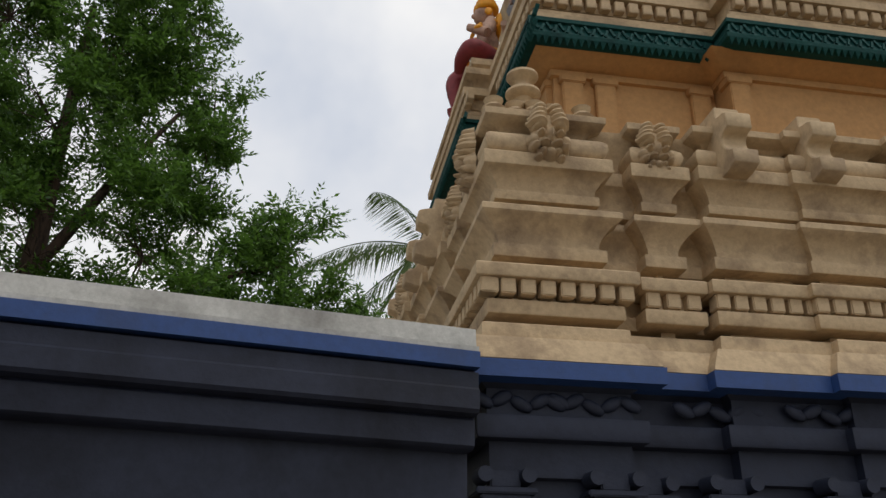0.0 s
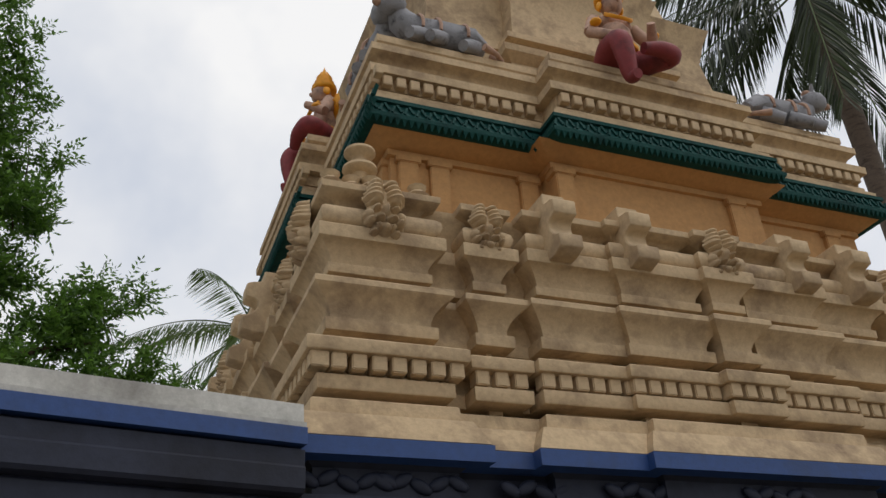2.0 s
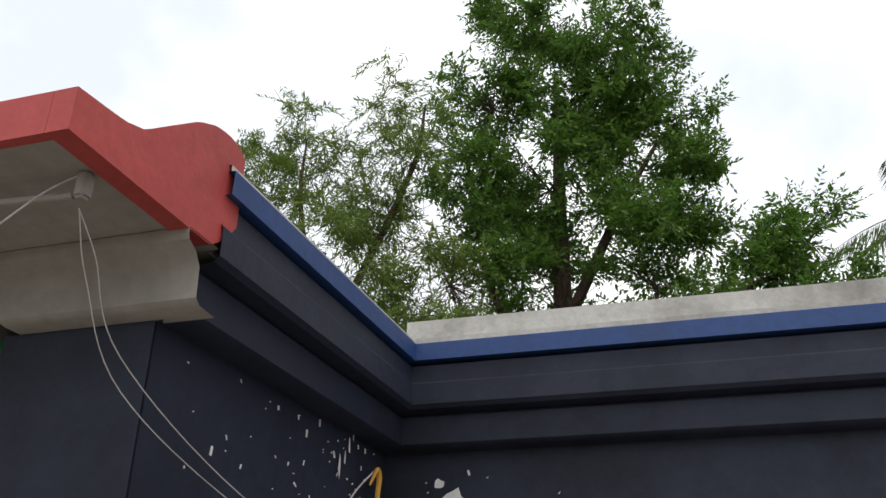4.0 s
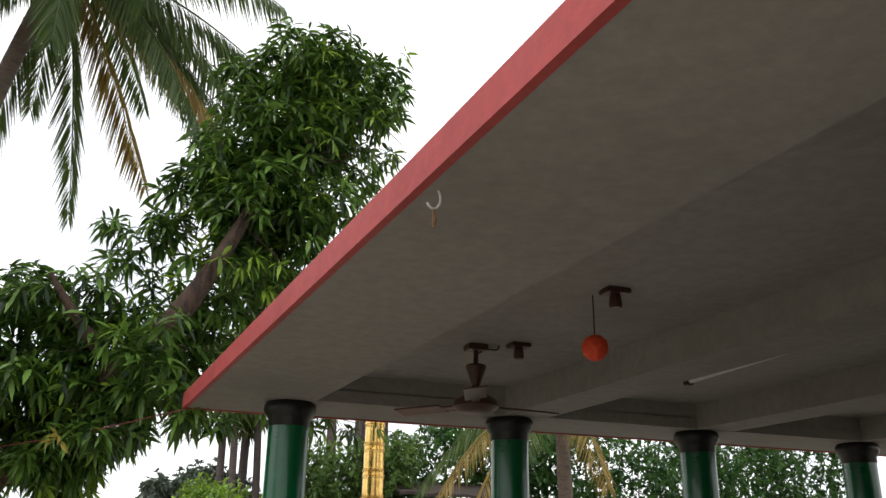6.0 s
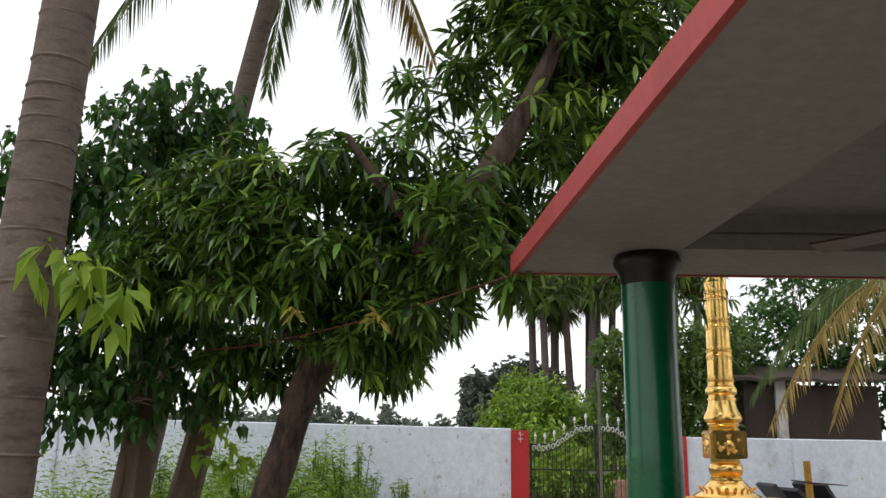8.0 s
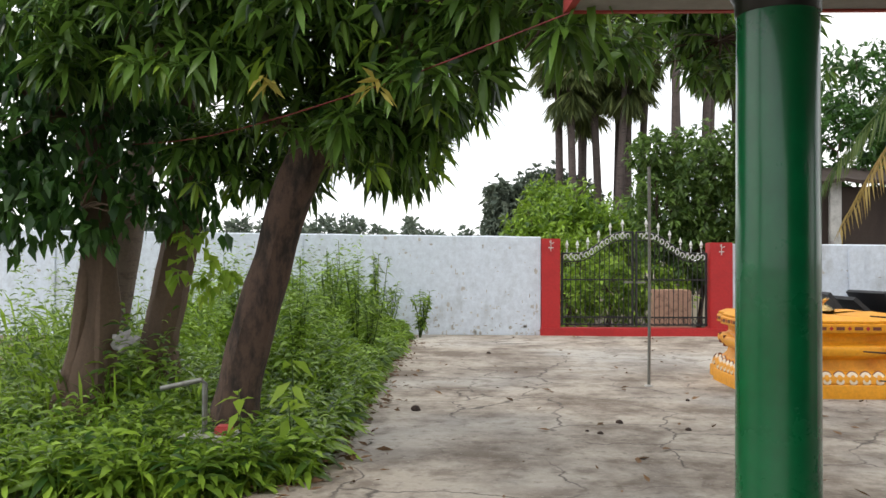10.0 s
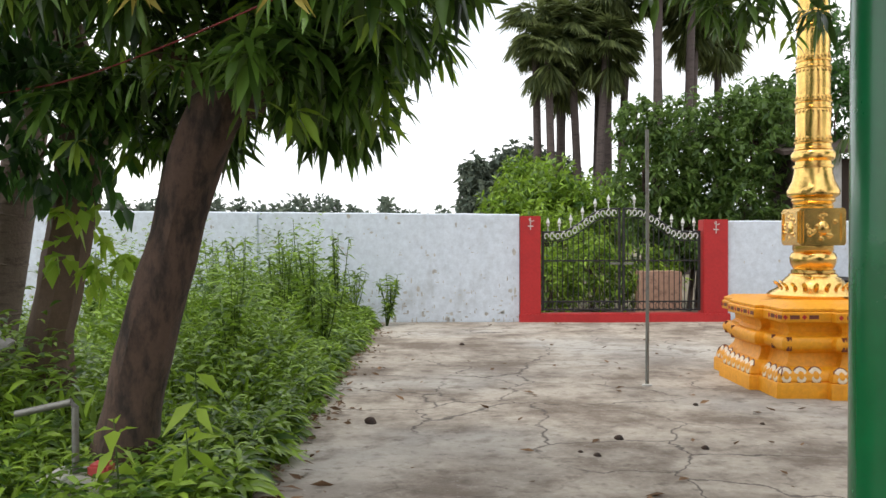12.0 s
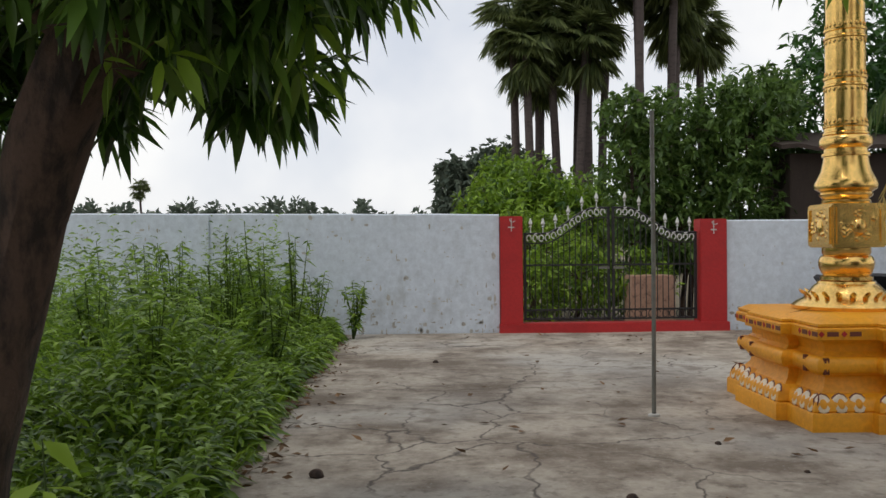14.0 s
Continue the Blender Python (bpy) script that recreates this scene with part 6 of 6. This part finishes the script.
feath_blobs = tblobs([(9.6, 4.4, 6.6, 1.0, 1.0, 0.8), (9.6, 5.4, 6.6, 1.0, 1.1, 0.9), (9.5, 6.6, 6.6, 0.9, 0.9, 0.8), (9.5, 3.8, 8.2, 0.7, 0.6, 0.6), (9.5, 3.7, 9.0, 0.45, 0.5, 0.4), (9.6, 5.5, 8.3, 0.7, 0.7, 0.5), (9.5, 5.0, 7.6, 0.8, 0.8, 0.6), (9.4, 7.3, 7.4, 0.7, 0.7, 0.5), (9.8, 4.2, 5.4, 1.2, 1.4, 0.7), (9.8, 6.2, 5.2, 1.2, 1.4, 0.7), (9.5, 6.2, 7.9, 0.5, 0.5, 0.4), (9.5, 4.4, 7.5, 0.6, 0.6, 0.5), (9.5, 6.9, 8.2, 0.5, 0.6, 0.4), (9.6, 3.2, 6.2, 0.8, 0.8, 0.8), (9.5, 5.7, 9.3, 0.55, 0.5, 0.45), (9.5, 6.7, 9.0, 0.6, 0.6, 0.45), (9.5, 4.1, 9.7, 0.45, 0.45, 0.4), (9.5, 7.6, 8.6, 0.6, 0.6, 0.5), (9.5, 4.8, 8.7, 0.5, 0.5, 0.4)], 1.2)
twigs(feath_blobs, 200, feath, "bark", 0.008)
sprays(clumps(feath_blobs, 9, 0.36), 1900, 30, 1.0, 0.19, 0.036, "feather", "crown", feath, shell=0.25, up=0.25, sag=0.4, label="feathery olive-green leaflets on arching twigs")
small = thing("coconut_palm", "coconut palm showing past the temple tower", "palm tree", "coconut palms")
c0 = T2W((13.2, -4.5, 8.2))
part("trunk", tube([T2W((13.6, -5.0, -0.1)), T2W((13.3, -4.7, 4.5)), c0], [0.3, 0.23, 0.2], 12), "palm_bark", small)
for i in range(13):
    a = i * 2.4
    frond(c0, (math.cos(a), math.sin(a), 0.9 - 0.12 * i), 4.0, 0.5, 60, 0.95, "coco", small, hang=0.8)
low = tagged(leaf_part("low_shrubs", leaves_mesh("low_shrubs", *(lambda p, d: (p, d, rng.uniform(0.16, 0.3, len(p)), rng.uniform(0.08, 0.13, len(p))))(*blob_points(tblobs([(12.5, -2.6, 4.9, 1.2, 1.2, 0.8), (12.5, -4.2, 5.2, 1.2, 1.2, 0.8), (12.0, 2.5, 4.4, 1.5, 3.0, 0.6)]), 6000, 0.3))), "bright"), "green treetops behind the temple", "bush", kind="stuff")
high = thing("coconut_palm", "coconut fronds in a shaded leaf colour hanging behind the temple tower", "palm tree", "coconut palms")
c1 = T2W((3.9, -9.2, 10.6))
part("trunk", tube([T2W((4.6, -10.4, -0.1)), T2W((4.3, -10.0, 5.5)), c1], [0.3, 0.23, 0.2], 12), "palm_bark", high)
# these fronds take the shaded copy of the coconut leaf colour
for i in range(20):
    a = i * 2.4 + 0.5
    frond(c1, (math.cos(a), math.sin(a), 0.75 - 0.075 * i), 5.8, 0.55, 90, 1.4, "shaded_coco", high, hang=1.4)


# weeds along the yard
def grass_patch():
    n = 10000
    y = 9.0 + 11.7 * rng.random(n)
    e = np.array([yard_edge(v) for v in y])
    x = e + 0.10 - np.abs(rng.normal(0, 1.0, n)) ** 1.2 * 1.9
    keep = x > -7
    x, y = x[keep], y[keep]
    e = e[keep]
    n = len(x)
    tallness = np.clip((e - x) * 2.0 + 0.30, 0.30, 2.0) * (0.65 + 0.35 * np.sin(x * 2.1 + y * 1.3)) * (0.75 + 0.25 * (y - 9) / 11)
    tallness = np.where(y < 10.9, tallness * 0.3, np.where((y < 12.6) & (x < -2.2), tallness * 0.7, tallness))
    L = rng.uniform(0.4, 0.85, n) * (0.35 + 0.95 * tallness)
    pos = np.stack([x, y, np.full(n, -0.05)], 1)
    way = np.stack([rng.normal(0, 0.33, n), rng.normal(0, 0.33, n), np.ones(n)], 1)
    me = leaves_mesh("grass", pos, way, L, rng.uniform(0.018, 0.04, n), 0.35, 0.6)
    ob = leaf_part("weeds", me, "grass")
    tagged(ob, "rank green grass and weeds beside the yard", "grass", kind="stuff")
    # leafy upright stems
    m = 1700
    pick = rng.integers(0, n, m)
    h = np.maximum(0.28, tallness[pick] * rng.uniform(0.55, 1.0, m))
    per = 18
    t = np.linspace(0.15, 1.0, per)[None, :]
    lean = rng.normal(0, 0.13, (m, 2))
    pos = np.stack([x[pick][:, None] + lean[:, :1] * h[:, None] * t, y[pick][:, None] + lean[:, 1:] * h[:, None] * t, h[:, None] * t], -1)
    turn = np.arange(per)[None, :] * 2.4 + rng.random((m, 1)) * 6.28
    way = np.stack([np.cos(turn), np.sin(turn), 0.15 + 0.75 * t ** 3 + rng.normal(0, 0.15, (m, per))], -1)
    size = (0.55 + 0.6 * (1 - t)) * rng.uniform(0.19, 0.30, (m, 1)) * rng.uniform(0.8, 1.15, (m, per))
    me = lancet_mesh("weed_leaves", pos.reshape(-1, 3), way.reshape(-1, 3), size.ravel(), size.ravel() * 0.22, 0.45)
    tagged(leaf_part("weed_leaves", me, "bright"), "upright leafy green weeds beside the yard", "weeds", kind="stuff")


grass_patch()


def tall_weed(x, y, h, material="bright"):
    t = thing("tall_weed", "tall leafy weed against the compound wall", "weed", "tall weeds", loc=(x, y, 0))
    stems = bmesh.new()
    pos, way = [], []
    for i in range(7):
        a = rng.random() * 6.28
        top = Vector((0.28 * math.cos(a) * rng.random(), 0.28 * math.sin(a) * rng.random(), h * rng.uniform(0.75, 1.05)))
        tube([(0, 0, -0.05), top * 0.5 + Vector((0.03, 0, 0)), top], [0.012, 0.009, 0.004], 5, stems)
        for k in range(46):
            s = rng.uniform(0.2, 1.0)
            pos.append(np.array(top * s))
            way.append(rng.normal(0, 1, 3) * (1, 1, 0.4) + (0, 0, 0.25))
    part("stem_mass", stems, "coco", t)["kind"] = "stuff"
    n = len(pos)
    leaf_part("foliage", leaves_mesh("leaves", np.array(pos), np.array(way), rng.uniform(0.09, 0.18, n), rng.uniform(0.025, 0.045, n), 0.35, 0.4), material, t)


for x, y, h in ((-2.3, 17.5, 1.55), (-2.75, 17.0, 1.3), (-3.4, 18.0, 1.35), (-1.9, 19.6, 1.0), (-4.2, 18.5, 1.5), (-5.2, 18.0, 1.3), (-1.55, 20.0, 1.05), (-2.0, 13.4, 1.05), (-3.1, 15.2, 1.2), (-2.0, 15.6, 1.25), (-2.5, 15.9, 1.5), (-1.75, 17.0, 1.45), (-1.6, 18.2, 1.6), (-2.2, 18.4, 1.75), (-2.9, 16.2, 1.45), (-1.5, 16.0, 0.95), (-0.95, 20.2, 0.9)):
    tall_weed(x, y, h)
# broad seedlings by the mango's foot
for x, y, z in ((-1.35, 10.15, 0.75), (-1.3, 9.8, 0.5), (-1.6, 9.6, 0.6)):
    t = thing("seedling", "broad-leaved bright seedling by the mango trunk", "seedling", "seedlings", loc=(x, y, 0))
    part("stem", tube([(0, 0, -0.05), (0.02, 0, z * 0.5), (0, 0, z)], [0.008, 0.006, 0.003], 5), "coco", t)
    p = np.array([[0, 0, z * rng.uniform(0.55, 1.0)] for _ in range(9)])
    leaf_part("foliage", leaves_mesh("leaves", p, rng.normal(0, 1, (9, 3)) * (1, 1, 0.25), rng.uniform(0.16, 0.24, 9), rng.uniform(0.06, 0.085, 9), 0.45, 0.45), "young", t)


# drifts of dead leaves where the weeds meet the concrete
def leaf_drift():
    n = 900
    y = 9.2 + 11.4 * rng.random(n)
    x = np.array([yard_edge(v) for v in y]) + rng.normal(0.02, 0.16, n) + 0.1 * np.sin(y * 3.1)
    pos = np.stack([x, y, rng.uniform(0.006, 0.03, n)], 1)
    way = np.stack([rng.normal(0, 1, n), rng.normal(0, 1, n), rng.normal(0.0, 0.12, n)], 1)
    me = leaves_mesh("leaf_drift", pos, way, rng.uniform(0.05, 0.15, n), rng.uniform(0.018, 0.045, n), 0.15, 0.5)
    tagged(leaf_part("leaf_drift", me, "dead"), "drift of dry brown leaves along the weeds", "leaves", kind="stuff")


leaf_drift()


# ---------------------------------------------------------------- beyond the gate
def bush(name, label, blobs, count, per, length, width, material, trunk=None):
    t = thing(name, label, "bush" if trunk is None else "tree")
    for b in blobs:
        part("stem", tube([(b[0], b[1], -0.1), (b[0] + 0.1, b[1], b[2] * 0.5), b[:3]], [0.06, 0.05, 0.02], 7), "bark", t)
    twigs(blobs, 60, t, "bark", 0.01)
    whorls(blobs, count, per, length, width, material, "crown", t, shell=0.35, droop=0.25, down=-0.15)
    return t


bush("hedge_tree", "dense olive-green shrub tree over the gate", [(4.7, 24.0, 2.8, 1.1, 1.0, 1.2), (5.6, 24.2, 3.7, 1.2, 1.0, 1.1), (6.7, 24.0, 3.6, 1.1, 1.0, 1.2), (5.3, 23.8, 1.7, 1.5, 0.9, 1.0), (7.2, 24.4, 4.4, 0.9, 0.8, 0.7), (4.3, 23.9, 4.0, 0.6, 0.6, 0.6), (6.4, 23.6, 2.2, 1.0, 0.7, 0.9)], 2700, 6, 0.21, 0.085, "shrub")
bush("thicket", "bright green thicket seen through the gate", [(2.2, 23.5, 0.6, 0.9, 0.8, 0.8), (3.2, 23.8, 0.8, 0.9, 0.8, 0.9), (4.2, 23.2, 0.7, 0.8, 0.7, 0.7), (2.6, 25.5, 1.3, 1.2, 1.0, 1.0)], 1500, 6, 0.17, 0.06, "grass")
bush("garden_bush", "light green bushy trees beyond the wall", [(2.4, 33, 2.0, 1.5, 1.4, 1.3), (3.6, 34, 2.6, 1.6, 1.4, 1.5), (5.0, 33, 2.2, 1.4, 1.3, 1.4), (3.0, 36, 3.4, 1.2, 1.2, 1.2)], 2200, 5, 0.34, 0.12, "bright")
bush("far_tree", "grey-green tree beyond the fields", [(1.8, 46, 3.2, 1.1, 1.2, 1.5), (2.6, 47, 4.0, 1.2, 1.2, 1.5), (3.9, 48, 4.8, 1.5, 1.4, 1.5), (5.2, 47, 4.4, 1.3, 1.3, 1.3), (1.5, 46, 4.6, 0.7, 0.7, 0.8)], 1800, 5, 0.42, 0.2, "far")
bush("grove_tree", "dark leafy trees behind the compound wall", [(9.2, 25.5, 4.2, 1.8, 1.4, 1.6), (11.2, 25.0, 4.6, 1.8, 1.5, 1.8), (13.2, 25.0, 4.4, 1.8, 1.5, 1.8), (10.2, 26.5, 6.0, 1.6, 1.4, 1.2), (8.4, 26.5, 3.4, 1.0, 1.0, 1.0), (12.4, 24.0, 2.6, 1.6, 1.0, 1.0), (15, 24, 3.6, 1.8, 1.5, 1.8), (17.5, 24.5, 4.2, 2.0, 1.5, 2.2), (20.5, 26, 4.8, 2.4, 1.8, 2.6), (14.5, 26.5, 6.6, 2.0, 1.6, 1.6), (24, 27, 5, 2.6, 2, 3)], 5200, 6, 0.26, 0.11, "fig")
box = tagged(part("garden_tank", boxes((3.95, 4.75, 22.3, 22.9, -0.1, 0.85), bevel=0.02), "skin"), "faded pink masonry tank behind the gate", "tank")

hut = thing("garden_hut", "low brown boarded hut with a tattered roof behind the wall", "hut")
part("boarding", boxes((7.3, 10.6, 23.3, 24.6, -0.1, 3.15), bevel=0.01), "thatch", hut)
part("post", boxes((8.05, 8.3, 23.18, 23.3, -0.1, 3.3), bevel=0.01), "cement", hut, "grey cement post")
rb = bmesh.new()
cols = []
for i in range(25):
    x = 7.0 + 3.9 * i / 24
    cols.append([rb.verts.new((x, 22.95, 3.28 + 0.10 * noise.noise(Vector((x * 2, 0, 0))))), rb.verts.new((x, 24.9, 3.75)), rb.verts.new((x, 24.9, 3.66)), rb.verts.new((x, 22.95, 3.20 + 0.10 * noise.noise(Vector((x * 2, 0, 0)))))])
for a, b in zip(cols[:-1], cols[1:]):
    for k in range(4):
        rb.faces.new((a[k], a[(k + 1) % 4], b[(k + 1) % 4], b[k]))
rb.faces.new(cols[0])
rb.faces.new(cols[-1])
part("roof", rb, "thatch", hut, "ragged dry palm-leaf roof")


def palmyra(x, y, h, seed):
    t = thing("palmyra_palm", "tall palmyra palm with a ragged fan-leaf crown", "palm tree", "palmyra palms", loc=(x, y, 0))
    r2 = np.random.default_rng(seed)
    lean = r2.normal(0, 0.35, 2)
    part("trunk", tube([(0, 0, -0.1), (lean[0] * 0.3, 0, h * 0.5), (lean[0], lean[1], h)], [0.26, 0.19, 0.17], 10), "dark_trunk", t)
    pos, way, ln = [], [], []
    for i in range(54):
        a, el = r2.random() * 6.28, math.asin(r2.uniform(-0.98, 0.95))
        d = np.array([math.cos(a) * math.cos(el), math.sin(a) * math.cos(el), math.sin(el)])
        c = np.array([lean[0], lean[1], h + 0.1]) + d * r2.uniform(0.55, 0.95) + np.array([0, 0, -0.5 if el < -0.3 else 0.0])
        s = unit(np.cross(d, [0, 0, 1.0]))
        u = np.cross(s, d)
        for k in range(17):
            b = -1.15 + 2.3 * k / 16
            pos.append(c)
            way.append(d * math.cos(b) + (s * 0.95 + u * 0.15) * math.sin(b) + np.array([0, 0, -0.30]))
            ln.append(1.15 * r2.uniform(0.8, 1.1))
    n = len(pos)
    leaf_part("crown", leaves_mesh("crown", np.array(pos), np.array(way), np.array(ln), np.full(n, 0.13), 0.30, 0.5), "fan_leaf", t)
    st = bmesh.new()
    for i in range(0, n, 17):
        tube([(lean[0], lean[1], h - 0.1), tuple(pos[i])], [0.03, 0.015], 4, st)
    part("stalk_cluster", st, "coco", t)


for i, (x, y, h) in enumerate(((4.9, 44, 10.0), (5.5, 46, 9.6), (6.3, 45, 11.2), (7.4, 47, 10.8), (6.9, 44, 10.2), (9.1, 42, 14.2), (9.9, 44, 14.8), (10.6, 43, 13.6), (12.0, 46, 11.8), (13.4, 47, 11.4), (8.3, 46, 12.4), (4.4, 45, 11.6), (11.4, 45, 12.6), (5.7, 47, 13.0), (7.6, 45, 13.4))):
    palmyra(x, y, h, 20 + i)


def treeline():
    bl = []
    r2 = np.random.default_rng(3)
    for i in range(140):
        x = -130 + 190 * i / 139 + r2.normal(0, 1.4)
        h = 5.0 + 3.6 * r2.random() ** 2.0
        bl.append((x, 165 + r2.normal(0, 5), h * 0.75, r2.uniform(1.0, 2.2), 2.0, h * 0.42))
    p, d = blob_points(bl, 26000, 0.3)
    me = leaves_mesh("treeline", p, d + rng.normal(0, 0.5, d.shape), rng.uniform(0.9, 1.7, len(p)), rng.uniform(0.6, 1.0, len(p)), 0.2)
    # the haze over the treeline is only its pale leaf colour
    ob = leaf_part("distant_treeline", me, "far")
    tagged(ob, "low line of distant palms and trees with haze in their colour", "trees", kind="stuff")


treeline()
for i, x in enumerate((-46, 8, -60)):
    palmyra(x, 150 + 3 * i, 11.0 + (i % 3), 60 + i)
